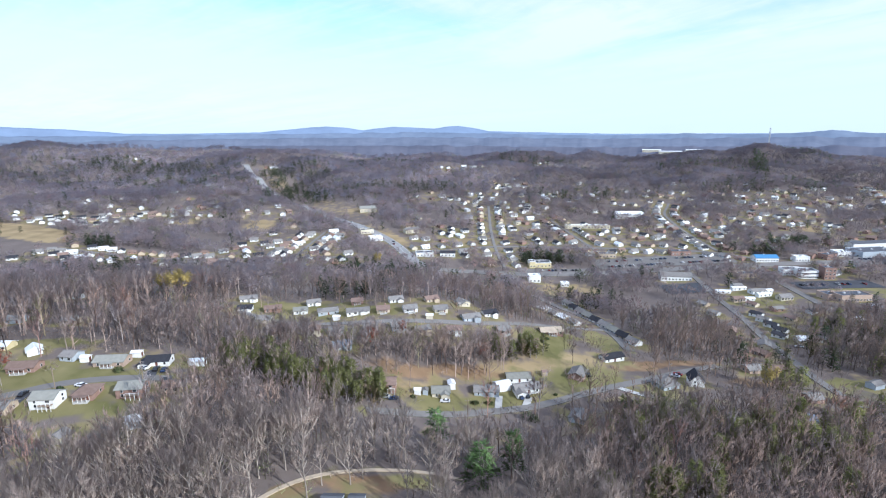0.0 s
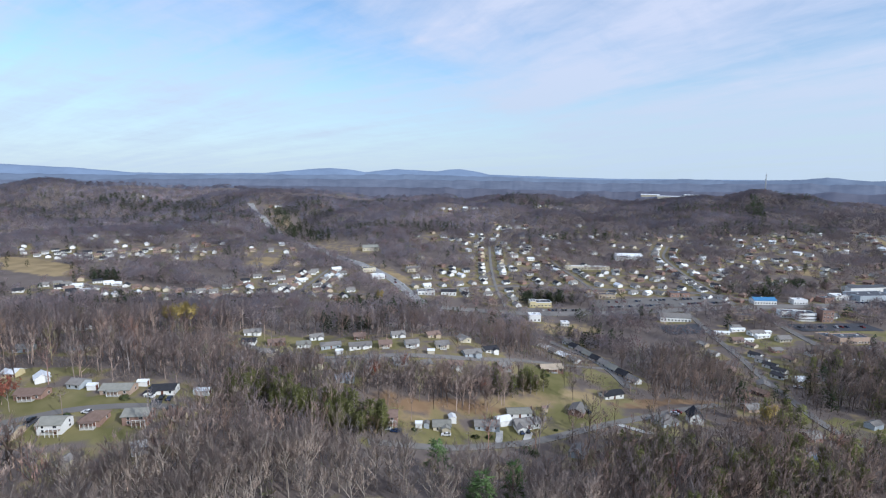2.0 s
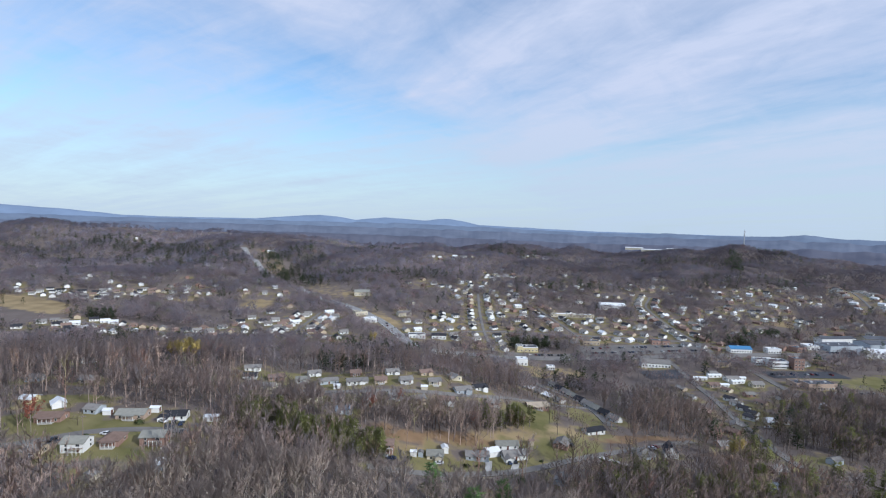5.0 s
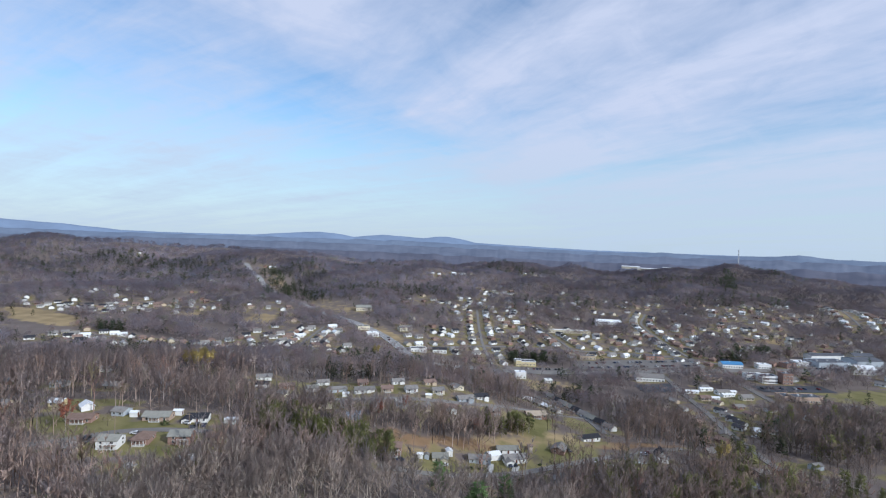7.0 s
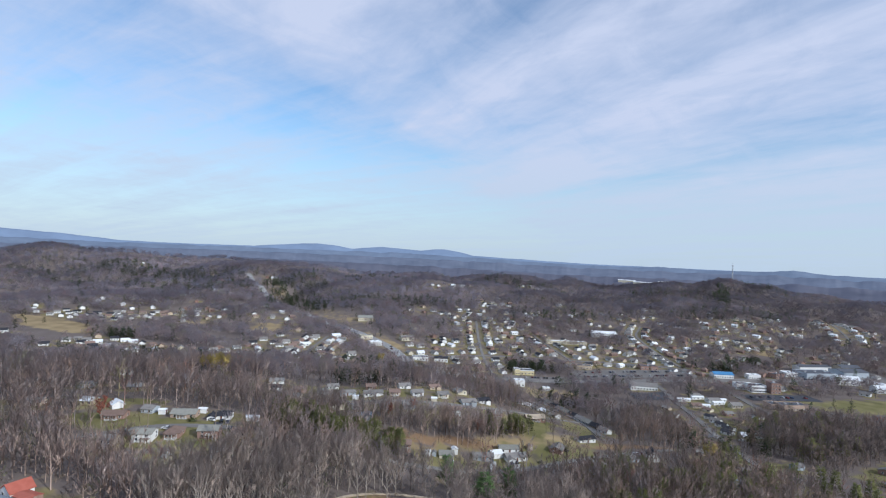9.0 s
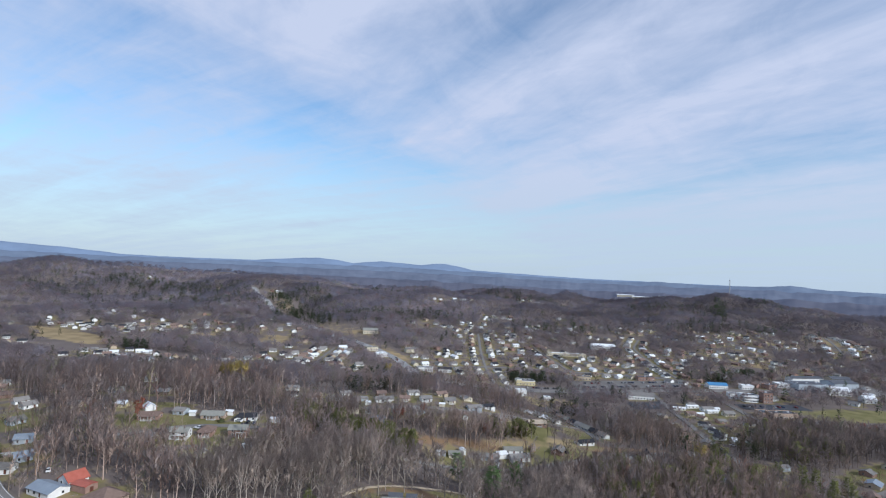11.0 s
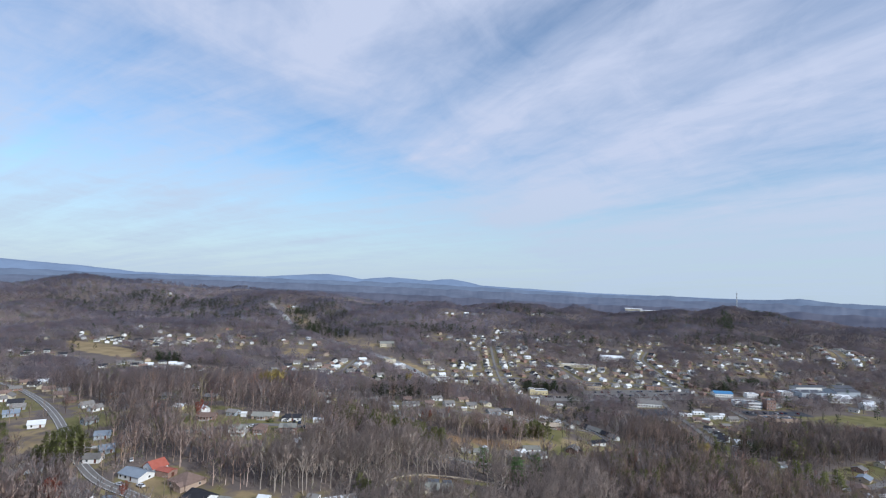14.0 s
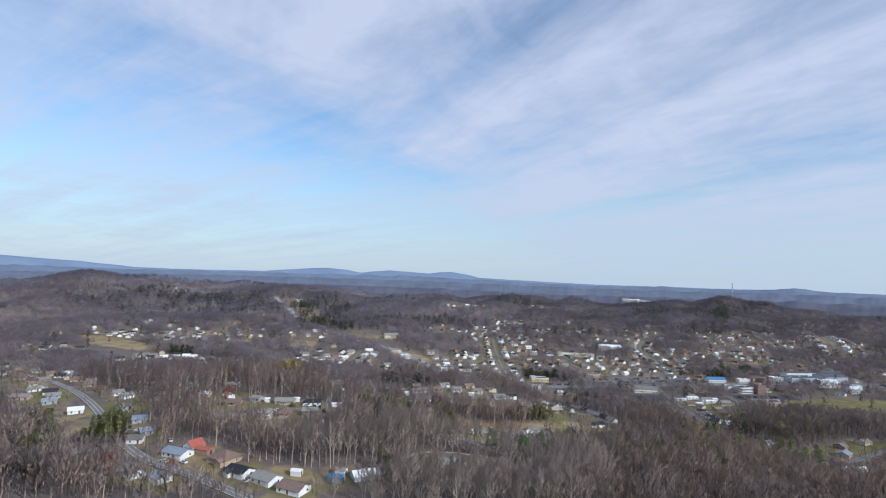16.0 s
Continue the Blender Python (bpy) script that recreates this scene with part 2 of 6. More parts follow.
def ground_matter():
    """Leaf litter, with lawn, dry grass and bare clay where the cover says so."""
    m = matter("open_ground", (0.116, 0.096, 0.087), (0.202, 0.168, 0.150), 0.035, 0.97, bump=0.4, fine=14, gloss=0.05)
    tree = m.node_tree
    add, skin = tree.nodes.new, tree.nodes["Principled BSDF"]
    colour = skin.inputs["Base Color"].links[0].from_socket
    geo, attr, split = add("ShaderNodeNewGeometry"), add("ShaderNodeAttribute"), add("ShaderNodeSeparateColor")
    attr.attribute_name = "cover"
    link(tree, attr.outputs["Color"], split.inputs[0])
    edge = add("ShaderNodeTexNoise")
    edge.inputs["Scale"].default_value, edge.inputs["Detail"].default_value = 0.12, 6
    link(tree, geo.outputs["Position"], edge.inputs["Vector"])
    for slot, dark, light, s in ((2, (0.19, 0.122, 0.072), (0.29, 0.195, 0.118), 0.09), (1, (0.225, 0.172, 0.098), (0.36, 0.275, 0.155), 0.05),
                                 (0, (0.130, 0.126, 0.050), (0.245, 0.212, 0.104), 0.06)):
        tone, patch = add("ShaderNodeMix"), add("ShaderNodeTexNoise")
        patch.inputs["Scale"].default_value, patch.inputs["Detail"].default_value = s, 8
        link(tree, geo.outputs["Position"], patch.inputs["Vector"])
        tone.data_type = "RGBA"
        tone.inputs["A"].default_value, tone.inputs["B"].default_value = (*dark, 1), (*light, 1)
        sharp = add("ShaderNodeMapRange")
        sharp.inputs["From Min"].default_value, sharp.inputs["From Max"].default_value = 0.3, 0.7
        link(tree, patch.outputs[0], sharp.inputs["Value"])
        link(tree, sharp.outputs[0], tone.inputs["Factor"])
        rag, lay = add("ShaderNodeMath"), add("ShaderNodeMapRange")
        rag.operation = "ADD"
        link(tree, split.outputs[slot], rag.inputs[0])
        link(tree, edge.outputs[0], rag.inputs[1])
        lay.inputs["From Min"].default_value, lay.inputs["From Max"].default_value = 0.88, 1.12
        link(tree, rag.outputs[0], lay.inputs["Value"])
        over = add("ShaderNodeMix")
        over.data_type = "RGBA"
        link(tree, lay.outputs[0], over.inputs["Factor"])
        link(tree, colour, over.inputs["A"])
        link(tree, tone.outputs["Result"], over.inputs["B"])
        colour = over.outputs["Result"]
    link(tree, colour, skin.inputs["Base Color"])
    return m


EARTH = ground_matter()

# ---- the lie of the land: broad swells on a grid, then single rises and hollows ----
BROAD = [(1, 7, -23, -2), (2, 5, -20, 15), (4, -5, -23, 16), (-3, -9, -17, 1)]
NEAR = [(-9, 16, -11), (-3, 13, 9), (3, -1, -20), (-6, 3, 2)]
RISES = [(15, 222, 50, 50, -16), (0, 300, 55, 55, 16), (-130, 195, 60, 60, 4), (110, 150, 70, 70, 2), (-90, 290, 45, 45, -9),
         (-975, 1235, 120, 170, 63), (-800, 1310, 130, 180, 19), (-640, 1380, 150, 180, 24), (-420, 1480, 170, 180, 12), (-40, 1420, 240, 200, 12),
         (270, 1400, 240, 200, 4), (560, 1500, 220, 200, 1), (880, 1480, 210, 220, 27), (1200, 1290, 170, 220, -14), (985, 1335, 105, 150, 14), (-1200, 1000, 200, 200, -20), (-235, 1425, 130, 160, -14), (640, 1390, 90, 160, -5)]


def lie(x, y):
    """Height of the bare ground."""
    x, y = np.asarray(x, float), np.asarray(y, float)
    z = 40.0 + 0 * x
    for i, column in enumerate(BROAD):
        for j, k in enumerate(column):
            z = z + k * np.exp(-((x + 700 - 450 * i) ** 2 + (y + 150 - 400 * j) ** 2) / (2 * 420 ** 2))
    for i, column in enumerate(NEAR):
        for j, k in enumerate(column):
            z = z + k * np.exp(-((x + 240 - 160 * i) ** 2 + (y - (130, 270, 420)[j]) ** 2) / (2 * 130 ** 2))
    for a, b, s, q, k in RISES:
        z = z + k * np.exp(-((x - a) ** 2) / (2 * s * s) - ((y - b) ** 2) / (2 * q * q))
    far = np.hypot(x + 40, y + 150)
    fall = np.clip((far - 1550) / 900, 0, 1)
    z = z - 60 * fall * fall * (3 - 2 * fall)
    roll = 3.0 * np.sin(x / 61 + 1.3 * np.sin(y / 83)) * np.sin(y / 57 + 0.7) * np.clip((far - 500) / 600, 0, 1)
    spur = 14.0 * np.sin(x / 118 + 1.1 * np.sin(y / 160) + 0.6) * np.sin(y / 141 - x / 290 + 0.5) + 6.5 * np.sin(x / 71 + y / 133 + 0.9 * np.sin(y / 90)) * np.sin(y / 82 - x / 210 - 0.8)
    knees = 6.0 * np.sin(x / 37 + 1.6 * np.sin(y / 95) + y / 160) * (0.55 + 0.45 * np.sin(y / 66 + x / 150)) + 3.5 * np.sin(x / 23 - y / 51 + 1.2 * np.sin(y / 47))
    # the valley that the highway climbs, with a steep shoulder on its far side
    along, off = (x + 155) * -0.50 + (y - 740) * 0.866, (x + 155) * 0.866 + (y - 740) * 0.50
    run = np.clip((along + 60) / 160, 0, 1) * np.clip((560 - along) / 120, 0, 1)
    vale = run * (17.0 * np.clip((along - 170) / 130, 0, 1) * np.exp(-((off - 105) / 52) ** 2) - 5.0 * np.exp(-(off / 40) ** 2) + 5.0 * np.exp(-((off + 95) / 50) ** 2))
    return z + roll + spur * np.clip((far - 950) / 350, 0, 1) + knees * np.clip((far - 1000) / 250, 0, 1) + vale


# ---- small builders ----
def shaped(name, points, faces, material, parent=None, label=""):
    """One mesh object from points and faces, under a thing or a part."""
    me = bpy.data.meshes.new(name)
    me.from_pydata([tuple(p) for p in points], [], faces)
    me.materials.append(material)
    ob = new(name, me)
    ob.parent = parent
    return tagged(ob, label)


def part(name, bm, material, parent, label=""):
    me = bpy.data.meshes.new(name)
    bmesh.ops.recalc_face_normals(bm, faces=bm.faces)
    bm.to_mesh(me)
    bm.free()
    me.materials.append(material)
    ob = new(name, me)
    ob.parent = parent
    return tagged(ob, label)


def block(bm, x0, x1, y0, y1, z0, z1, soft=0.0):
    """A box, with its edges taken off where soft is given."""
    made = bmesh.ops.create_cube(bm, size=1.0)["verts"]
    for v in made:
        v.co = Vector(((x0 + x1) / 2 + v.co.x * (x1 - x0), (y0 + y1) / 2 + v.co.y * (y1 - y0), (z0 + z1) / 2 + v.co.z * (z1 - z0)))
    if soft:
        edges = list({e for v in made for e in v.link_edges})
        bmesh.ops.bevel(bm, geom=edges, offset=soft, segments=1, affect="EDGES")
    return bm


def prism(bm, section, x0, x1):
    """A closed outline of (y, z) drawn out along x."""
    a = [bm.verts.new((x0, y, z)) for y, z in section]
    b = [bm.verts.new((x1, y, z)) for y, z in section]
    n = len(section)
    bm.faces.new(a[::-1]), bm.faces.new(b)
    for i in range(n):
        bm.faces.new((a[i], a[(i + 1) % n], b[(i + 1) % n], b[i]))
    return bm


def thing(name, x, y, turn, label, category, group="", z=None):
    ob = new(name)
    ob.empty_display_size = 0.5
    ob.matrix_basis = pose(x, y, float(lie(x, y)) if z is None else z, 0, 0, turn)
    return tagged(ob, label, category, group)


# ---- roads, clearings: what is kept free of trees and what grows there ----
ROADS = []


def road(name, width, ends, material, label, marked=False):
    """A paved strip laid on the land along a smoothed line."""
    line = [Vector((x, y)) for x, y in ends]
    for _ in range(3):
        cut = [line[0]]
        for a, b in zip(line, line[1:]):
            cut += [a * 0.75 + b * 0.25, a * 0.25 + b * 0.75]
        line = cut + [line[-1]]
    fine = []
    for a, b in zip(line, line[1:]):
        steps = max(1, int((b - a).length / 5))
        fine += [a + (b - a) * i / steps for i in range(steps)]
    fine.append(line[-1])
    ROADS.append((np.array([tuple(p) for p in fine]), width))

    def strip(lo, hi, lift, thick):
        points, faces = [], []
        for i, p in enumerate(fine):
            ahead = (fine[min(i + 1, len(fine) - 1)] - fine[max(i - 1, 0)]).normalized()
            side = Vector((ahead.y, -ahead.x))
            for s in (lo, hi):
                q = p + side * s
                z = float(lie(q.x, q.y)) + lift
                points += [(q.x, q.y, z), (q.x, q.y, z - thick)]
            if i:
                a, b = 4 * i - 4, 4 * i
                faces += [(a, a + 2, b + 2, b), (a, b, b + 1, a + 1), (a + 2, a + 3, b + 3, b + 2)]
        return points, faces

    ob = tagged(shaped(name, *strip(-width / 2, width / 2, 0.35, 0.8), material), label, "road", kind="structure")
    if marked:
        for lo, hi in ((-width / 2 + 0.35, -width / 2 + 0.52), (-0.1, 0.1), (width / 2 - 0.52, width / 2 - 0.35)):
            shaped("line", *strip(lo, hi, 0.36, 0.01), PAINTLINE, ob)
    return ob


CLEARINGS = []


def clearing(x, y, rx, ry, turn=0, cover="lawn", strength=1.0):
    CLEARINGS.append((x, y, rx, ry, turn, cover, strength))


HOMES = []


def spread_of(x, y, a, b, rx, ry, turn):
    c, s = math.cos(radians(turn)), math.sin(radians(turn))
    u, v = (x - a) * c + (y - b) * s, -(x - a) * s + (y - b) * c
    return np.sqrt((u / rx) ** 2 + (v / ry) ** 2)


def window(parent, x, y, z, wide, tall, face, bars=True):
    """A window on a wall: face is the wall's outward side, one of -y, +y, -x, +x."""
    bm = bmesh.new()
    if face[1] == "y":
        s = -1 if face[0] == "-" else 1
        block(bm, x - wide / 2 - 0.08, x + wide / 2 + 0.08, y, y + s * 0.06, z - 0.08, z + tall + 0.08)
        w = part("window", bm, TRIM, parent)
        bm = bmesh.new()
        cuts = 2 if wide > 1.0 and bars else 1
        for i in range(cuts):
            a = x - wide / 2 + wide * i / cuts
            block(bm, a + 0.03, a + wide / cuts - 0.03, y + s * 0.05, y + s * 0.085, z, z + tall)
    else:
        s = -1 if face[0] == "-" else 1
        block(bm, x, x + s * 0.06, y - wide / 2 - 0.08, y + wide / 2 + 0.08, z - 0.08, z + tall + 0.08)
        w = part("window", bm, TRIM, parent)
        bm = block(bmesh.new(), x + s * 0.05, x + s * 0.085, y - wide / 2, y + wide / 2, z, z + tall)
    part("pane", bm, GLASS, w)
    return w


def gable_roof(length, depth, high, rise, over=0.45, thick=0.2):
    d, e = depth / 2 + over, high - rise * over / (depth / 2)
    top, drop = high + rise, thick * 1.1
    section = [(-d, e), (0, top), (d, e), (d, e + drop), (0, top + drop + 0.03), (-d, e + drop)]
    return prism(bmesh.new(), section, -length / 2 - over, length / 2 + over)


def hip_roof(length, depth, high, rise, over=0.5, thick=0.2):
    bm = bmesh.new()
    a, d, run = length / 2 + over, depth / 2 + over, min(depth / 2, length / 2 - 0.3)
    low = [bm.verts.new(p) for p in ((-a, -d, high), (a, -d, high), (a, d, high), (-a, d, high))]
    mid = [bm.verts.new((v.co.x, v.co.y, high + thick)) for v in low]
    r = [bm.verts.new((-length / 2 + run, 0, high + rise)), bm.verts.new((length / 2 - run, 0, high + rise))]
    bm.faces.new(low[::-1])
    for i in range(4):
        bm.faces.new((low[i], low[(i + 1) % 4], mid[(i + 1) % 4], mid[i]))
    bm.faces.new((mid[0], mid[1], r[1], r[0])), bm.faces.new((mid[2], mid[3], r[0], r[1]))
    bm.faces.new((mid[1], mid[2], r[1])), bm.faces.new((mid[3], mid[0], r[0]))
    return bm


def house(x, y, turn, length, depth, label, wall=WHITE, roof=SHINGLE, floors=1, hip=False, rise=None, chimney=False, porch=0, deck=False,
          wing=None, garage=False, windows=True, group="houses", name="house", keep=True, low=False):
    """A dwelling with its long side along its own x and its front to -y. wing: (x, length, depth) of a lower part set before the front."""
    ob = thing(name, x, y, turn, label, name.replace("_", " "), group)
    if keep:
        HOMES.append((x, y, length, depth))
    high, rise = (2.3 if floors == 1 else 3.7), rise or depth * 0.2
    h, w = length / 2, depth / 2
    bm = bmesh.new()
    if hip:
        block(bm, -h, h, -w, w, -2.5, high)
    else:
        prism(bm, [(-w, -2.5), (w, -2.5), (w, high), (0, high + rise), (-w, high)], -h, h)
    part("wall", bm, wall, ob)
    top = part("roof", (hip_roof if hip else gable_roof)(length, depth, high, rise), roof, ob)
    if chimney:
        bm = block(bmesh.new(), h * 0.3, h * 0.3 + 0.8, 0.3, 1.0, high, high + rise + 0.9, 0.04)
        part("chimney", bm, BRICK, top)
    if wing:
        at, wl, wd = wing
        bm = bmesh.new()
        section = [(-wl / 2, -2.5), (wl / 2, -2.5), (wl / 2, high - 0.1), (0, high - 0.1 + wl * 0.2), (-wl / 2, high - 0.1)]
        prism(bm, section, -w - wd, 0.5)
        bmesh.ops.transform(bm, matrix=Matrix.Translation((at, 0, 0)) @ Matrix(((0, 1, 0, 0), (1, 0, 0, 0), (0, 0, 1, 0), (0, 0, 0, 1))), verts=bm.verts)
        part("wing", bm, wall, ob)
        bm = gable_roof(wd + w + 1.0, wl, high - 0.1, wl * 0.2)
        bmesh.ops.transform(bm, matrix=pose(at, -(wd + w - 1.0) / 2 - 0.1, 0, 0, 0, 90), verts=bm.verts)
        part("wing_roof", bm, roof, ob)
    if porch:
        bm = block(bmesh.new(), -porch / 2, porch / 2, -w - 2.0, -w, -1.0, 0.25)
        p = part("porch", bm, CONCRETE, ob)
        bm = block(bmesh.new(), -porch / 2 - 0.2, porch / 2 + 0.2, -w - 2.3, -w, 2.3, 2.46)
        part("porch_roof", bm, roof, p)
        for i in range(4):
            a = -porch / 2 + 0.15 + (porch - 0.3) * i / 3
            part("post", block(bmesh.new(), a - 0.08, a + 0.08, -w - 1.95, -w - 1.79, 0.25, 2.3), TRIM, p)
    if deck:
        bm = block(bmesh.new(), -h * 0.1, h * 0.95, -w - 1.8, -w, 1.75, 1.95)
        d = part("deck", bm, WOOD, ob)
        for i in range(4):
            a = -h * 0.1 + h * 1.05 * i / 3
            part("post", block(bmesh.new(), a - 0.08, a + 0.08, -w - 1.8, -w - 1.66, -2.0, 2.9), TRIM, d)
        part("rail", block(bmesh.new(), -h * 0.1, h * 0.95, -w - 1.82, -w - 1.74, 2.75, 2.87), TRIM, d)
    if garage:
        bm = bmesh.new()
        for i in range(4):
            block(bm, h - 3.6, h - 0.8, -w - 0.05, -w, 0.05 + 0.55 * i, 0.55 + 0.55 * i)
        part("garage_door", bm, TRIM, ob)
    if windows:
        n = max(2, int(length / 3.2))
        for f in range(floors):
            for i in range(n):
                a = -h + length * (i + 0.5) / n
                if garage and a > h - 4.2 and f == 0:
                    continue
                if wing and abs(a - wing[0]) < wing[1] / 2 + 0.7:
                    continue
                if i == n // 2 and f == 0 and not low:
                    door = part("door", block(bmesh.new(), a - 0.5, a + 0.5, -w - 0.06, -w, 0.1, 1.95), DOOR, ob)
                    part("door_trim", block(bmesh.new(), a - 0.62, a + 0.62, -w - 0.03, -w, 0.1, 2.05), TRIM, door)
                else:
                    window(ob, a, -w, 0.75 + 1.75 * f, 1.4 if i % 2 else 0.9, 1.1, "-y")
            if not low:
                for s in ("-", "+"):
                    window(ob, (-h if s == "-" else h), w * 0.35, 0.75 + 1.75 * f, 0.9, 1.0, s + "x")
    return ob


def shed(x, y, turn, length, depth, label, wall=WHITE, roof=SHINGLE, high=2.3, rise=None):
    ob = thing("shed", x, y, turn, label, "shed", "sheds")
    HOMES.append((x, y, length, depth))
    rise, h, w = rise or depth * 0.22, length / 2, depth / 2
    part("wall", prism(bmesh.new(), [(-w, -1.5), (w, -1.5), (w, high), (0, high + rise), (-w, high)], -h, h), wall, ob)
    part("roof", gable_roof(length, depth, high, rise, 0.25, 0.12), roof, ob)
    part("door", block(bmesh.new(), h, h + 0.05, -0.8, 0.8, 0.05, 2.0), DOOR, ob)
    return ob


def building(x, y, turn, length, depth, high, label, wall=PALEBRICK, roof=FLATROOF, rows=1, columns=6, name="commercial_building", pane_tall=1.3, pane_wide=1.4, gabled=0.0):
    """A flat-roofed or low-gabled block with a parapet and rows of windows."""
    ob = thing(name, x, y, turn, label, "building", "town buildings")
    HOMES.append((x, y, length, depth))
    h, w = length / 2, depth / 2
    bm = bmesh.new()
    if gabled:
        prism(bm, [(-w, -3), (w, -3), (w, high), (0, high + gabled), (-w, high)], -h, h)
        part("wall", bm, wall, ob)
        part("roof", gable_roof(length, depth, high, gabled, 0.5, 0.25), roof, ob)
    else:
        block(bm, -h, h, -w, w, -3, high)
        part("wall", bm, wall, ob)
        part("roof", block(bmesh.new(), -h + 0.35, h - 0.35, -w + 0.35, w - 0.35, high, high + 0.12), roof, ob)
        bm = bmesh.new()
        for a in ((-h - 0.1, h + 0.1, -w - 0.1, -w + 0.3), (-h - 0.1, h + 0.1, w - 0.3, w + 0.1), (-h - 0.1, -h + 0.3, -w + 0.3, w - 0.3), (h - 0.3, h + 0.1, -w + 0.3, w - 0.3)):
            block(bm, *a, high - 0.1, high + 0.6)
        part("parapet", bm, TRIM if wall in (WHITE, YELLOW) else wall, ob)
        for i in range(max(1, int(length / 12))):
            a = -h + length * (i + 0.5) / max(1, int(length / 12))
            part("roof_unit", block(bmesh.new(), a - 1.0, a + 1.0, -0.8, 0.8, high + 0.12, high + 1.3, 0.08), STEEL, ob)
    storey = (high - 0.4) / rows
    for r in range(rows):
        for c in range(columns):
            a = -h + length * (c + 0.5) / columns
            window(ob, a, -w, 0.9 + storey * r, pane_wide, pane_tall, "-y")
    for c in range(max(1, columns // 3)):
        b = -w + depth * (c + 0.5) / max(1, columns // 3)
        window(ob, h, b, 0.9, pane_wide, pane_tall, "+x")
        window(ob, -h, b, 0.9, pane_wide, pane_tall, "-x")
    return ob


CARS = {}
PAINTS = {"white": (0.75, 0.75, 0.76), "black": (0.015, 0.015, 0.018), "silver": (0.45, 0.46, 0.48), "dark blue": (0.02, 0.04, 0.10), "dark red": (0.18, 0.02, 0.02)}


def car(x, y, turn, colour="white"):
    """A parked saloon."""
    z = float(lie(x, y)) + 0.36
    if colour in CARS:
        return copy_thing(CARS[colour], pose(x, y, z, 0, 0, turn))
    paint = matter(colour.replace(" ", "_") + "_car_paint", tuple(0.9 * c for c in PAINTS[colour]), PAINTS[colour], 0.4, 0.25, gloss=0.6)
    ob = thing("car", x, y, turn, "parked " + colour + " saloon car with dark windows", "car", "parked cars", z)
    body = [(-2.25, 0.3), (2.25, 0.3), (2.3, 0.55), (2.2, 0.82), (1.1, 0.95), (-1.55, 0.98), (-2.25, 0.9)]
    bm = prism(bmesh.new(), body, -0.88, 0.88)
    part("body", bm, paint, ob)
    bm = prism(bmesh.new(), [(-1.7, 0.95), (1.05, 0.93), (0.3, 1.4), (-1.1, 1.42)], -0.78, 0.78)
    part("cabin", bm, GLASS, ob)
    bm = prism(bmesh.new(), [(-1.05, 1.41), (0.25, 1.39), (0.2, 1.46), (-1.0, 1.47)], -0.7, 0.7)
    part("car_roof", bm, paint, ob)
    for a in (-0.84, 0.84):
        for b in (-1.4, 1.4):
            bm = bmesh.new()
            bmesh.ops.create_cone(bm, cap_ends=True, segments=10, radius1=0.33, radius2=0.33, depth=0.22, matrix=pose(a, b, 0.33, 0, 90, 0))
            part("wheel", bm, RUBBER, ob)
    CARS[colour] = ob
    return ob


def pole(x, y, turn, high=10.5):
    ob = thing("utility_pole", x, y, turn, "weathered wooden utility pole with a crossarm", "utility pole", "utility poles")
    bm = bmesh.new()
    bmesh.ops.create_cone(bm, cap_ends=True, segments=8, radius1=0.18, radius2=0.12, depth=high + 1, matrix=Matrix.Translation((0, 0, high / 2 - 0.5)))
    part("post", bm, WOOD, ob)
    part("crossarm", block(bmesh.new(), -1.2, 1.2, -0.06, 0.06, high - 0.9, high - 0.75), WOOD, ob)
    for a in (-1.0, -0.4, 0.4, 1.0):
        part("insulator", block(bmesh.new(), a - 0.06, a + 0.06, -0.06, 0.06, high - 0.75, high - 0.55, 0.02), STEEL, ob)
    return ob


# ---- roads ----
road("road_1", 5.6, [(-560, 420), (-471, 389), (-411, 351), (-349, 291), (-289, 228), (-254, 188), (-231, 159), (-205, 131), (-186, 114), (-165, 103), (-139, 87), (-100, 60)],
     ASPHALT, "winding two-lane grey asphalt road with white edge lines", True)
road("road_2", 4.6, [(-200, 174), (-169, 183), (-155, 192), (-135, 197), (-112, 199)], ASPHALT, "narrow grey asphalt street between ranch houses")
road("road_3", 5.0, [(-32, 196), (2, 205), (20, 212), (43, 218), (73, 231), (105, 243), (124, 254), (150, 266)], ASPHALT, "grey asphalt lane curving past a row of ranch houses")
road("road_4", 4.8, [(190, 215), (190, 241), (197, 273), (205, 313), (218, 362), (225, 410), (236, 470), (240, 504)], ASPHALT, "straight worn asphalt street running to the main road")
road("road_5", 6.0, [(108, 285), (110, 322), (106, 362), (91, 394), (75, 440), (67, 500)], ASPHALT, "asphalt street lined with dark-roofed houses")
road("road_6", 13.0, [(-80, 488), (0, 494), (66, 500), (157, 505), (236, 505), (309, 504), (420, 512), (560, 520)], ASPHALT, "wide asphalt main road through the town")
road("road_7", 12.5, [(-20, 500), (-34, 531), (-63, 611), (-126, 702), (-211, 812), (-285, 927), (-386, 1075), (-430, 1160)],
     HIGHWAY, "wide pale four-lane highway climbing to a notch in the hills", True)
road("road_8", 6.0, [(309, 504), (301, 463), (292, 398), (285, 350)], ASPHALT, "asphalt side street beside the brick school")
road("road_9", 4.4, [(-125, 305), (-90, 286), (-60, 281), (-20, 282), (20, 287), (60, 310), (108, 330)], ASPHALT, "residential street behind a wooded bank")
road("road_10", 4.6, [(-34, 555), (45, 597), (90, 600), (160, 590), (290, 560), (330, 520)], ASPHALT, "town street crossing behind the shops")
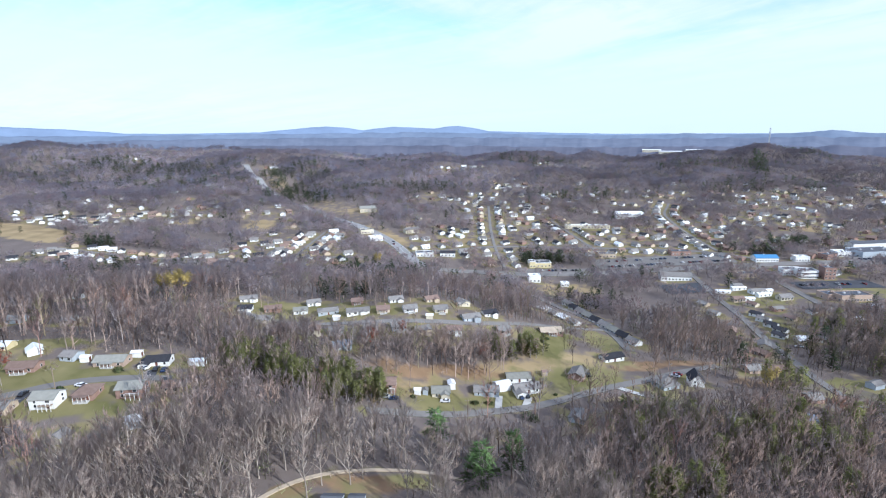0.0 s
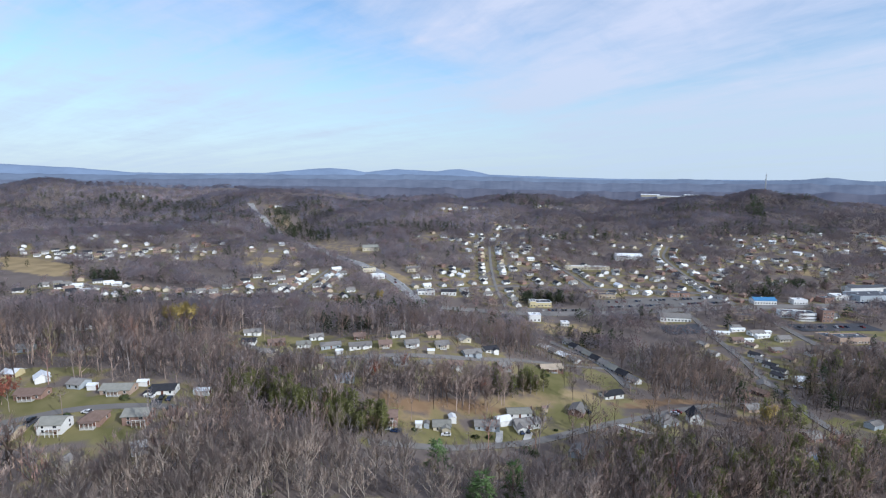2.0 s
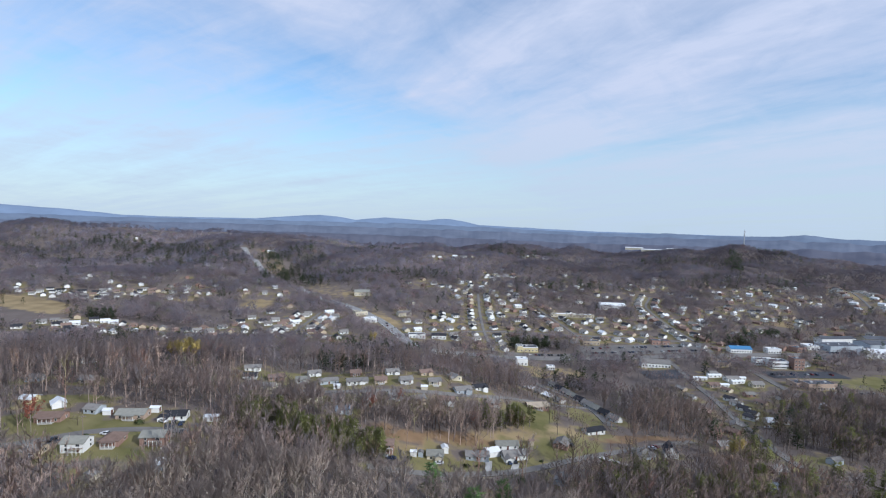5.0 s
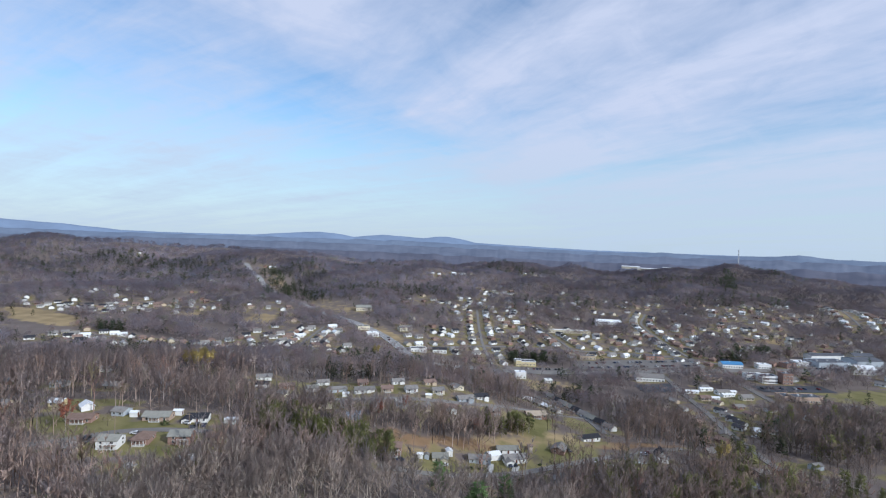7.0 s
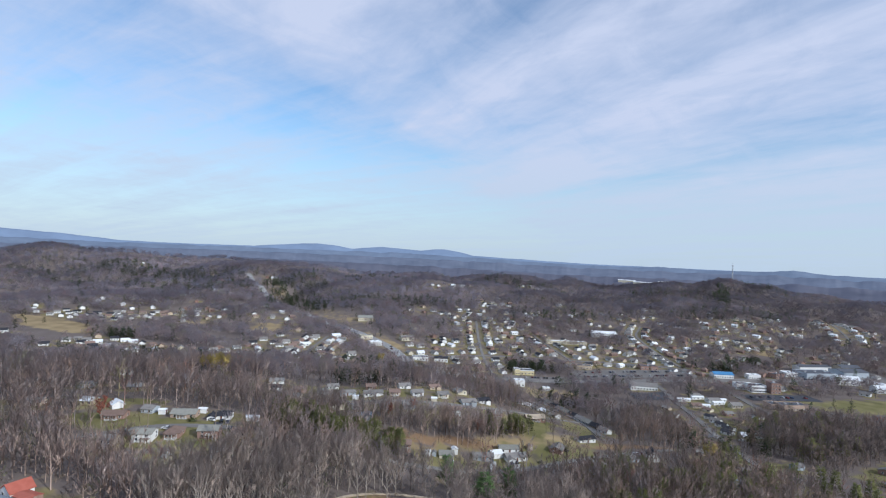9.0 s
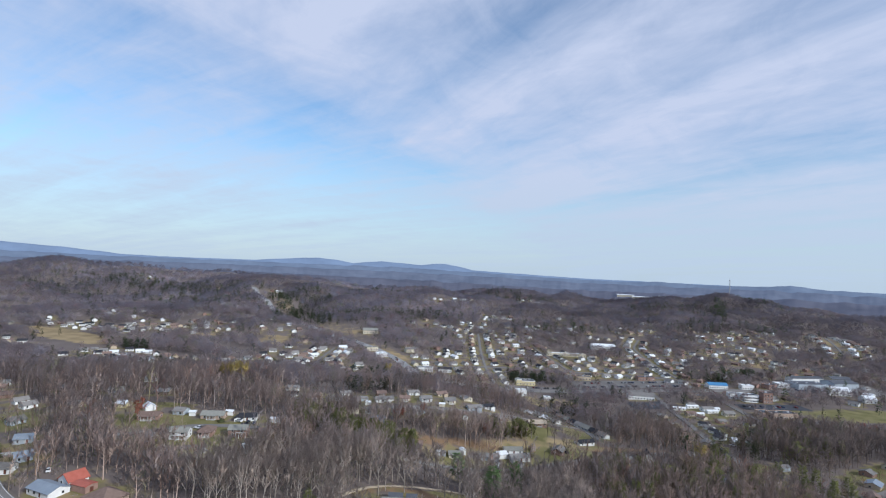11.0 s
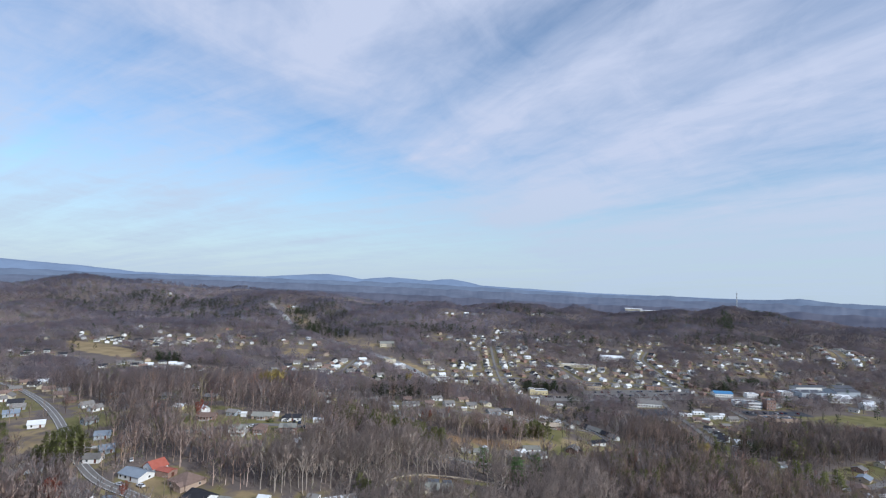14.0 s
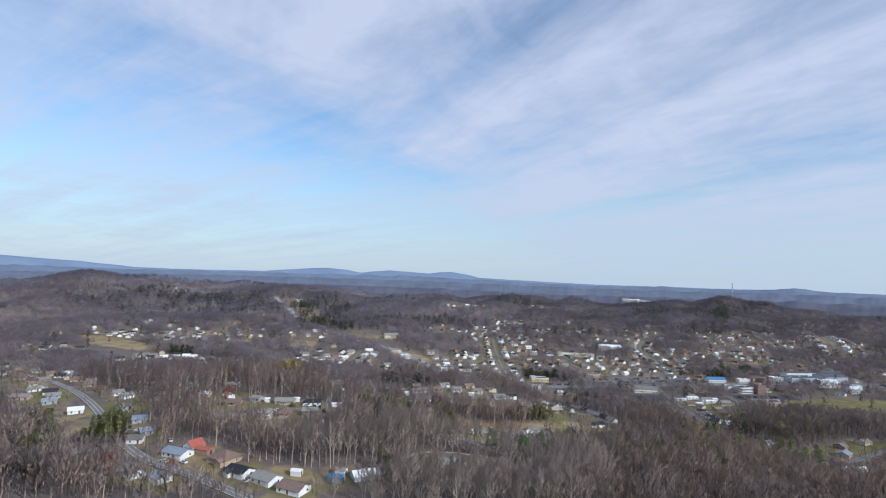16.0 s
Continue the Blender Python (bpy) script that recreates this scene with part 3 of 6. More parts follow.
road("road_11", 3.4, [(63, 520), (60, 590), (62, 676), (66, 740), (70, 800)], ASPHALT, "town street running straight uphill")
road("road_12", 3.4, [(175, 560), (160, 651), (150, 720)], ASPHALT, "town street between rows of white houses")
road("road_13", 3.4, [(300, 560), (305, 640), (318, 755), (370, 855)], ASPHALT, "town street lined with white houses")
road("road_14", 4.2, [(-420, 560), (-379, 548), (-313, 525), (-234, 505), (-143, 510), (-80, 520)], ASPHALT, "street behind a row of white houses")
road("road_15", 3.4, [(-150, 505), (-150, 560), (-146, 640)], ASPHALT, "short street between white cottages")
road("road_16", 3.4, [(660, 735), (690, 784), (735, 880), (803, 995)], ASPHALT, "street climbing a hillside between houses")
road("road_17", 5.5, [(215, 190), (240, 196), (270, 215), (330, 250)], ASPHALT, "narrow lane past a few houses")
road("driveway_1", 3.4, [(36, 214), (38, 220), (40, 226)], CONCRETE, "pale concrete driveway up to a garage")
road("driveway_2", 3.2, [(24, 213), (25, 219), (26, 226)], CONCRETE, "pale concrete driveway beside a lawn")
road("driveway_3", 4.2, [(-121, 199), (-123, 205)], TAR, "short dark asphalt driveway")
road("driveway_4", 3.5, [(-161, 186), (-160, 176), (-161, 166)], TAR, "dark asphalt driveway")
road("driveway_5", 1.5, [(-64, 114), (-59, 128), (-50, 141), (-39, 149), (-28, 153), (-17, 155.5), (-5, 156), (6, 153)], TAN, "pale gravel drive curving round a house")
road("driveway_6", 3.0, [(-228, 156), (-212, 158), (-205, 157)], CONCRETE, "short pale driveway")
road("driveway_7", 3.0, [(82, 236), (92, 226), (98, 222)], CONCRETE, "pale concrete driveway")


def lot(name, x0, x1, y0, y1, material, label):
    """A paved lot that lies on the land."""
    nx, ny = max(2, int((x1 - x0) / 8)), max(2, int((y1 - y0) / 8))
    points = [(x0 + (x1 - x0) * i / nx, y0 + (y1 - y0) * j / ny) for j in range(ny + 1) for i in range(nx + 1)]
    faces = [(j * (nx + 1) + i, j * (nx + 1) + i + 1, (j + 1) * (nx + 1) + i + 1, (j + 1) * (nx + 1) + i) for j in range(ny) for i in range(nx)]
    clearing((x0 + x1) / 2, (y0 + y1) / 2, (x1 - x0) / 2 + 3, (y1 - y0) / 2 + 3, 0, "dry", 0.6)
    return tagged(shaped(name, [(x, y, float(lie(x, y)) + 0.3) for x, y in points], faces, material), label, "paved lot", kind="structure")


lot("pavement_1", 75, 150, 508, 520, ASPHALT, "grey asphalt parking lot before the yellow shop")
lot("pavement_2", 160, 300, 515, 548, ASPHALT, "wide worn asphalt parking lot")
lot("pavement_3", 305, 375, 425, 448, TAR, "dark asphalt lot beside the white public building")
lot("pavement_4", 318, 360, 368, 383, ASPHALT, "asphalt parking lot before the brick school")
lot("pavement_5", 420, 540, 500, 560, ASPHALT, "large asphalt yard round industrial sheds")
lot("pavement_6", 195, 235, 430, 458, TAR, "dark asphalt lot beside a low white building")

# ---- open ground: lawns, dry grass, bare clay ----
for c in ((-150, 197, 44, 11, 4), (-145, 176, 38, 8, 0), (-185, 205, 30, 12, 0), (34, 223, 32, 8, 12), (72, 244, 26, 16, 10), (-2, 212, 18, 7, 0),
          (58, 282, 16, 24, 0), (96, 300, 12, 26, 0), (98, 228, 14, 8, 0), (207, 244, 17, 7, 0), (229, 335, 12, 24, 0),
          (-60, 300, 56, 12, 0), (-100, 318, 40, 12, 0), (-60, 271, 42, 5, 0), (70, 296, 14, 8, 0), (-28, 128, 26, 14, 0), (-8, 150, 14, 5, 0), (-122, 91, 30, 5, -33),
          (-250, 205, 24, 20, -50), (-330, 240, 40, 26, -50), (412, 408, 72, 30, 4), (180, 250, 16, 10, 0), (-190, 235, 30, 8, 0), (285, 240, 50, 14, 20)):
    clearing(*c, "lawn")
clearing(-515, 640, 92, 29, -30, "dry", 1.7)
clearing(-157, 111, 26, 8, -28, "dry", 1.4)
clearing(-100, 98, 30, 8, -22, "dry", 1.2)
for c in ((-14, 222, 24, 10, 0), (40, 250, 26, 9, 0), (68, 262, 28, 18, 0), (110, 452, 36, 26, 0), (-104, 100, 9, 4, 0),
          (200, 562, 24, 10, 0), (-130, 790, 30, 14, 0), (-240, 680, 26, 40, 10), (-350, 700, 30, 14, 0), (30, 610, 18, 30, 0), (-60, 620, 14, 50, 30), (-310, 535, 60, 9, -14), (700, 830, 16, 60, 20), (470, 660, 30, 14, 0)):
    clearing(*c, "dry")
for c in ((16, 243, 34, 8, 6), (-20, 236, 22, 8, -8), (100, 258, 22, 6, 10), (-48, 139, 9, 5, 40), (-24, 146, 22, 7, 6), (-225, 160, 10, 8, 0), (120, 266, 44, 7, 12), (160, 242, 24, 8, 0)):
    clearing(*c, "clay")

# open strips along the town's streets and the highway, there shifted towards the camera
for c in ((-72, 629, 116, 31, 118), (-180, 830, 155, 44, 125), (-336, 1057, 150, 34, 122), (303, 655, 105, 24, 87), (344, 805, 60, 22, 63), (170, 606, 52, 22, 97), (62, 660, 140, 22, 91), (-150, 560, 72, 34, 90),
          (-312, 538, 110, 22, -18), (730, 866, 142, 32, 62), (-205, 570, 44, 20, 82), (-510, 718, 74, 34, -36), (-436, 742, 60, 26, -36), (130, 590, 120, 14, -4)):
    clearing(*c, "dry", 0.62)
for c in ((255, 405, 36, 26, 0), (345, 425, 34, 10, 0)):
    clearing(*c, "lawn", 0.85)
for c in ((-183, 93, 12, 9, 0), (-262, 172, 46, 16, -45), (-320, 232, 50, 20, -46), (-170, 100, 30, 9, -30), (-380, 300, 50, 24, -46)):
    clearing(*c, "dry", 0.8)
clearing(15, 189, 58, 17, 8, "dry", 0.6)
clearing(110, 214, 42, 17, 0, "lawn", 0.5)
clearing(-132, 165, 40, 8, 0, "lawn", 0.5)
clearing(196, 232, 24, 20, 0, "lawn", 0.6)
clearing(-20, 112, 26, 7, 0, "dry", 0.6)
# trees thinned and lowered here to fit the camera's view of what lies behind
for c in ((190, 285, 13, 60, -6), (196, 212, 22, 12, 0), (226, 335, 14, 30, 0), (405, 350, 70, 42, 0), (-470, 560, 90, 34, -20), (118, 226, 40, 8, 16), (330, 390, 30, 22, 0), (96, 330, 22, 52, 8), (-232, 150, 44, 20, -45), (-290, 205, 60, 24, -46), (-350, 265, 60, 26, -46), (-160, 92, 40, 10, -30), (265, 380, 34, 26, 0), (340, 425, 40, 22, 0), (-45, 282, 75, 24, 0), (238, 188, 62, 34, 30), (-22, 106, 34, 12, 0), (-108, 80, 48, 12, -28), (-78, 92, 20, 9, -10)):
    clearing(*c, "open")
# fewer bare trees here, so that the trees behind show from the camera
for c in ((-56, 202, 36, 14), (12, 137, 10, 14), (23, 146, 7, 13), (-3, 169, 7, 12), (-219, 130, 13, 18), (-168, 300, 16, 20)):
    clearing(*c, 0, "grove")

# ---- the row of houses on the shelf ----
house(-143, 211, 3, 12.6, 7.5, "long tan brick ranch house with grey-green shingle roof", PALEBRICK, GREENGREY, porch=5)
house(-124, 213, 8, 9.8, 7.1, "white ranch house with a black shingle roof", WHITE, BLACKROOF, wing=(-4.5, 4.2, 2.5))
shed(-137, 219, 5, 4.2, 3.0, "small white garden shed with a white roof", WHITE, WHITEROOF)
shed(-156, 213, 5, 3.5, 3.0, "small white shed beside a brick ranch house", WHITE, WHITEROOF)
house(-186, 223, -50, 6.8, 5.8, "white cottage with pale steep gable roof", WHITE, WHITEROOF, rise=1.8, low=True)
house(-164, 216, -10, 6.6, 6.6, "small grey cottage under bare trees", GREYBLUE, SHINGLE, low=True)
house(-177, 206, 4, 11.2, 7.1, "low brown brick ranch house behind leafless trees", BRICK, BROWNROOF, porch=6)
house(-147, 178, 4, 8.8, 7.5, "white two-storey house with grey-green roof and a rear deck", WHITE, GREENGREY, floors=2, deck=True)
house(-136, 184, 6, 7.3, 8.5, "red brick house with a brown hip roof", BRICK, BROWNROOF, hip=True, rise=2.4, porch=5)
house(-120, 186, 6, 9.4, 7.5, "brick and white house with grey-green roof and a raised deck", BRICK, GREENGREY, floors=2, deck=True)
shed(-108.5, 166, 30, 5.2, 5.0, "pale green-grey shed with white gable in the woods", GREYBLUE, WHITEROOF, 2.6, 1.6)
shed(-128, 157, 80, 4.8, 4.6, "small pale gabled shed among bare trees", CREAM, SHINGLE)
house(-161, 174, 2, 6.6, 7.1, "small house with grey roof beside a driveway", TAN, SHINGLE)
house(-107, 191, 5, 6.6, 6.3, "small brown-roofed house half hidden by trees", TAN, BROWNROOF, low=True)
shed(-108, 214, 5, 6.5, 3.5, "long white shed behind bare trees", WHITE, WHITEROOF)
house(-234, 273, 8, 8.1, 7.5, "grey-roofed ranch house in the woods", GREYBLUE, SHINGLE)
house(-199, 267, 5, 8.5, 7.5, "grey-roofed ranch house among bare trees", TAN, SHINGLE)
house(-206, 231, 0, 6.6, 6.6, "small yellow cottage with a white roof", YELLOW, WHITEROOF, low=True)
house(-240, 330, 0, 6.6, 6.6, "white cottage deep in the woods", WHITE, SHINGLE, low=True)

# ---- the row along the curved lane ----
house(-26, 218, 0, 8.6, 7.5, "brown-roofed brick house at the edge of a pine grove", BRICK, BROWNROOF, deck=True, floors=2)
shed(-12, 219, 0, 3.0, 2.6, "small white garden shed on a lawn", WHITE, WHITEROOF)
shed(-8.5, 220, 90, 2.6, 2.4, "small dark garden shed on a lawn", GREYBLUE, SHINGLE)
house(-1.5, 222, 2, 8.1, 7.1, "cream cottage with grey shingle roof", CREAM, GREENGREY, wing=(1.8, 3.4, 1.6))
shed(3.5, 229, 100, 4, 3.2, "white garage-sized shed with gable end", WHITE, WHITEROOF, 2.6)
house(20, 228, 0, 11.6, 6.6, "grey ranch house with white windows and grey roof", GREYBLUE, SHINGLE)
shed(28, 233, 20, 7, 6, "white-roofed carport shed behind a house", WHITE, WHITEROOF, 2.5)
house(37, 241, 4, 11.8, 6.6, "long white ranch house with grey-green roof", WHITE, GREENGREY)
house(39.5, 232, 14, 12.7, 7.1, "white ranch house with grey roof and a garage wing", WHITE, SHINGLE, wing=(-4.5, 4.5, 3))
shed(51, 246, 10, 2.8, 2.4, "small tan garden shed on a slope", TAN, BROWNROOF)
house(68, 246, 62, 9.3, 7.5, "brick and white house with grey roof and gable end", BRICK, SHINGLE)
house(64.5, 298, 6, 13.4, 7.5, "long red brick ranch house with pale roof", BRICK, TAN, porch=5)
house(49, 275, 4, 7.0, 6.3, "small red brick house beside pines", BRICK, BROWNROOF)
house(124, 238, 78, 7.6, 6.6, "white steep-gabled house with black roof and dormer", WHITE, BLACKROOF, floors=2, rise=3.2)
house(108, 235, 20, 9.4, 8.5, "grey-roofed house beside the lane end", GREYBLUE, SHINGLE, hip=True, rise=2.2)
house(82, 212, 12, 6.8, 6.6, "white house with dark shingle roof among trees", WHITE, BLACKROOF, wing=(2, 3.4, 1.5))
house(58, 205, 60, 7.6, 6.6, "grey house half hidden by bare trees", GREYBLUE, SHINGLE, low=True)
house(152, 199, -20, 6.6, 6.6, "pale blue-grey house among trees", GREYBLUE, BLUEROOF)
house(171, 222, 10, 6.6, 6.6, "brick house with a white-trimmed roof in the woods", BRICK, SHINGLE)
house(185, 219, -30, 6.6, 6.3, "brown house with dark roof in the woods", TAN, BROWNROOF)
house(165, 259, 8, 9.1, 7.1, "pale brick ranch house behind tall trees", PALEBRICK, SHINGLE)
house(177, 259, -12, 8.0, 7.1, "brown-roofed house behind tall trees", TAN, BROWNROOF)
house(224, 308, -5, 6.6, 7.5, "cream gabled house at a street corner", CREAM, WHITEROOF, rise=2.0)
house(236, 308, -20, 6.6, 6.3, "white cottage with a grey roof", WHITE, SHINGLE, low=True)
for i, (hx, hy, r) in enumerate(((214, 318, BLACKROOF), (221, 328, BLACKROOF), (222, 340, BLACKROOF), (224, 352, SHINGLE), (226, 364, BLACKROOF))):
    house(hx + 3, hy, -58, 8, 6.2, "white house with dark roof in a street row", WHITE, r, low=True)
for hx, hy, tn, w, r, text in ((246, 352, -60, TAN, BROWNROOF, "tan cottage with brown roof"),
                              (270, 364, 15, WHITE, BLACKROOF, "white cottage with black roof"), (250, 374, 5, BRICK, SHINGLE, "brick cottage with grey roof"), (285, 341, 30, WHITE, WHITEROOF, "white cottage with pale roof"),
                              (240, 388, -60, CREAM, BROWNROOF, "cream cottage with brown roof"), (256, 440, 0, WHITE, SHINGLE, "white cottage with grey roof"), (202, 372, -60, WHITE, SHINGLE, "white cottage with grey roof"),
                              (206, 396, -60, TAN, SHINGLE, "tan cottage with grey roof"), (186, 286, -60, BRICK, BROWNROOF, "brick cottage with brown roof")):
    house(hx, hy, tn, 7.6, 6.0, text + " beside a straight street", w, r, low=True)
shed(214, 239, 20, 7, 5, "grey shed at the edge of a shaded lawn", GREYBLUE, SHINGLE, 2.6)
for hx, hy, tn in ((253, 432, 4), (269, 421, 8), (243, 402, 2), (262, 411, 12), (236, 425, -4)):
    house(hx, hy, tn, 12, 4.2, "long low white mobile home on a green yard", WHITE, WHITEROOF, rise=0.7, low=True, name="mobile_home", group="mobile homes")
house(192, 330, 60, 8.5, 6.6, "tan house with brown roof beside the street", TAN, BROWNROOF)
house(196, 300, 60, 8.5, 6.6, "low pale house beside the street", CREAM, SHINGLE)

# ---- the upper street ----
for hx, hy, tn, ln, w, r, h, text in (
        (-127, 328, 3, 12, WHITE, SHINGLE, False, "white ranch house with grey roof"), (-106, 311, 4, 11.5, BRICK, BROWNROOF, False, "brick ranch house with brown roof"),
        (-88, 308, 0, 9.5, WHITE, GREENGREY, False, "white cottage with green-grey roof"), (-70, 303, 2, 13.5, GREYBLUE, SHINGLE, True, "grey house with a broad grey hip roof"),
        (-51, 297, 0, 15, WHITE, SHINGLE, False, "long white house with grey roof"), (-36, 297, -2, 8.5, TAN, BROWNROOF, False, "tan cottage with brown roof"),
        (-20, 297, 3, 9, WHITE, SHINGLE, False, "white cottage with grey roof"), (-2, 299, 0, 9, CREAM, SHINGLE, False, "cream cottage with grey roof"),
        (-89, 268, 0, 8.5, BRICK, BROWNROOF, False, "brick house with brown roof"), (-71, 266, 2, 10, CREAM, BROWNROOF, False, "cream house with brown roof"),
        (-58, 268, -4, 8.5, WHITE, SHINGLE, False, "white house with grey roof"), (-40, 271, 4, 8.5, WHITE, SHINGLE, False, "white house with grey roof"),
        (-25, 274, 0, 9, GREYBLUE, SHINGLE, False, "blue-grey house with grey roof"), (-52, 250, 10, 10, GREYBLUE, BLUEROOF, False, "blue-grey house at the wood's edge"),
        (-55, 319, 0, 8, BRICK, BROWNROOF, False, "small brick house with reddish roof"), (16, 293, 5, 12, GREYBLUE, SHINGLE, False, "grey ranch house with grey roof"),
        (34, 285, 10, 9, BRICK, SHINGLE, False, "brick cottage with grey roof")):
    house(hx, hy, tn + 14, ln * 0.88, 6.8, text + " on the upper street", w, r, hip=h, floors=2 if hx in (-89, -71) else 1, wing=(ln * 0.2, 3.6, 1.4) if ln > 9 and not h else None, porch=0 if ln > 9 else 4, chimney=ln < 9)
for hx, hy, tn, w, r, text in ((-104, 290, -6, CREAM, SHINGLE, "cream cottage with grey roof"), (-122, 308, 10, WHITE, BLACKROOF, "white cottage with black roof"), (-12, 272, 24, TAN, SHINGLE, "tan cottage with grey roof"), (6, 276, -4, WHITE, BROWNROOF, "white cottage with brown roof"),
                              (-84, 324, 22, WHITE, SHINGLE, "white cottage with grey roof"), (-30, 316, 18, WHITE, SHINGLE, "white cottage with grey roof"), (-8, 318, 26, TAN, BROWNROOF, "tan cottage with brown roof"), (28, 306, 20, WHITE, BLACKROOF, "white cottage with black roof"), (12, 318, -58, CREAM, SHINGLE, "cream cottage with grey roof")):
    house(hx, hy, tn, 8.4, 6.4, text + " behind the upper street", w, r, wing=(2.2, 3.4, 1.6))
shed(-62, 289, 0, 4, 3, "white shed behind a cottage", WHITE, WHITEROOF)
shed(-8, 287, 0, 4, 3, "white shed with yellow door side", CREAM, WHITEROOF)
for i in range(9):
    hx, hy = 116 - 1.9 * i, 300 + 13 * i
    house(hx, hy, -62 + 4 * math.sin(i * 2.0), 8, 6, "house with dark shingle roof and pale gable in a street row", (WHITE, TAN, GREYBLUE, WHITE)[i % 4], (SHINGLE, BLACKROOF, GREENGREY)[i % 3], rise=1.9, low=True)
for i in range(5):
    house(88 - 4 * i, 335 + 13 * i, -62, 8, 6, "white cottage with grey roof beside the street", (WHITE, CREAM)[i % 2], (SHINGLE, WHITEROOF)[i % 2], low=True)
house(92, 268, 20, 12.3, 6.3, "long low white building in the shade of trees", WHITE, BLACKROOF)

# ---- beside the winding road ----
house(-173.5, 121, -24, 13.5, 8.5, "house with a wide blue-grey metal roof and white walls", WHITE, BLUEROOF, rise=1.6, garage=True)
house(-169, 129.5, 62, 8.0, 7.4, "white house with a bright red metal gable roof", WHITE, REDROOF, rise=2.6)
shed(-161, 124, -20, 8, 5.5, "brick outbuilding with a low red metal roof", BRICK, REDROOF, 2.6, 0.6)
house(-147, 115, -28, 12.5, 11, "tan brick house with a large brown hip roof", PALEBRICK, BROWNROOF, hip=True, rise=3.4, wing=(3, 5, 2))
house(-134, 100, -30, 11.8, 8.6, "white house with a black shingle roof by the road", WHITE, BLACKROOF, garage=True, wing=(-3, 4, 2))
house(-119, 93, -32, 12.2, 8.8, "white house with a grey-green metal roof by the road", WHITE, GREENGREY, garage=True)
shed(-107, 101, -10, 5, 3.5, "white gabled garden shed on dry grass", WHITE, WHITEROOF)
house(-104, 84, -25, 12.5, 9, "house with a dark brown roof and white garage", WHITE, BROWNROOF, garage=True)
shed(-87, 96, -12, 7, 5, "shed with a blue metal roof at the wood's edge", GREYBLUE, BLUEPAINT, 2.4)
shed(-86, 104, -12, 5, 4, "small white shed with a grey roof", WHITE, SHINGLE, 2.4)
house(-74, 102, 25, 13, 8.5, "long white-roofed barn with blue-grey walls", GREYBLUE, WHITEROOF, rise=1.6, windows=False, name="barn")
house(-31, 127, -3, 15.3, 8.0, "long grey-roofed ranch house alone in a clearing", CREAM, GREENGREY, porch=6, wing=(-5.5, 5, 2))
shed(-33, 133.5, -3, 6, 5.5, "grey garage with dark slate roof behind a ranch house", GREYBLUE, FLATROOF, 2.4)
shed(-26, 134.5, -3, 4.6, 5, "small garage with dark slate roof", GREYBLUE, FLATROOF, 2.4)
shed(-19, 131.5, -3, 5, 4, "brown shed behind a ranch house", WOOD, BROWNROOF, 2.4)
for hx, hy, tn, ln, w, r, text in (
        (-317, 234, 40, 10, GREYBLUE, SHINGLE, "grey house with grey roof"), (-273, 192, 30, 10, WHITE, WHITEROOF, "white house with a bright gable"),
        (-338, 230, 10, 16, PALEBRICK, SHINGLE, "long low brick building with grey roof"), (-307, 216, 35, 10, GREYBLUE, BLUEROOF, "blue-grey house with dormers"),
        (-262, 230, 60, 9, WHITE, SHINGLE, "white gabled house under trees"), (-246, 199, 60, 9, GREYBLUE, SHINGLE, "grey gabled house under trees"),
        (-221, 172, 20, 9, GREYBLUE, BLUEROOF, "pale blue house with white gable"), (-275, 241, 55, 9, WHITE, SHINGLE, "white gabled house in the woods"),
        (-236, 230, 3, 12, TAN, SHINGLE, "long tan ranch house in the woods"), (-277, 284, 3, 11, BRICK, SHINGLE, "brick ranch house in the woods"),
        (-206, 151, 40, 8, GREYBLUE, BLUEROOF, "small blue-grey house among bare trees"), (-205, 139, 10, 9, WHITE, SHINGLE, "white house half hidden by pines"),
        (-352, 262, 50, 10, WHITE, SHINGLE, "white house beside the road"), (-372, 290, 50, 10, CREAM, BROWNROOF, "cream house beside the road"), (-385, 320, 45, 10, BRICK, SHINGLE, "brick house beside the road"),
        (-338, 310, 45, 9, WHITE, SHINGLE, "white house beside the road"), (-405, 380, 40, 10, WHITE, WHITEROOF, "white house beside the road"), (-430, 350, 30, 10, TAN, BROWNROOF, "tan house beside the road")):
    house(hx, hy, tn, ln * 0.84, 6.4, text + " near the winding road", w, r, rise=1.7)
for hx, hy, tn, w, r, text in ((-227, 127, 30, GREYBLUE, SHINGLE, "grey house with grey roof"), (-183, 97, -35, WHITE, SHINGLE, "white house with grey roof"), (-231, 119, 40, TAN, SHINGLE, "tan house with grey roof"), (-168, 92, -35, WHITE, BLUEROOF, "white house with a pale blue roof")):
    house(hx, hy, tn, 9.5, 7, text + " below the winding road", w, r)
house(253, 214, 40, 9.3, 7.5, "house with a teal metal roof beside a lawn", TAN, BLUEROOF)
house(232, 190, 60, 7.6, 7.5, "house with a reddish brown roof", TAN, BROWNROOF)
house(297, 250, 20, 9.0, 7.5, "long pale house beside a lawn", CREAM, SHINGLE)
house(268, 236, 30, 6.6, 7.5, "brick house beside a lawn", BRICK, SHINGLE)
shed(236, 178, 20, 6, 3.5, "pale open carport shed by a lane", WHITE, WHITEROOF)
shed(224, 176, 70, 5, 3.5, "white shed beside a lane", WHITE, WHITEROOF)

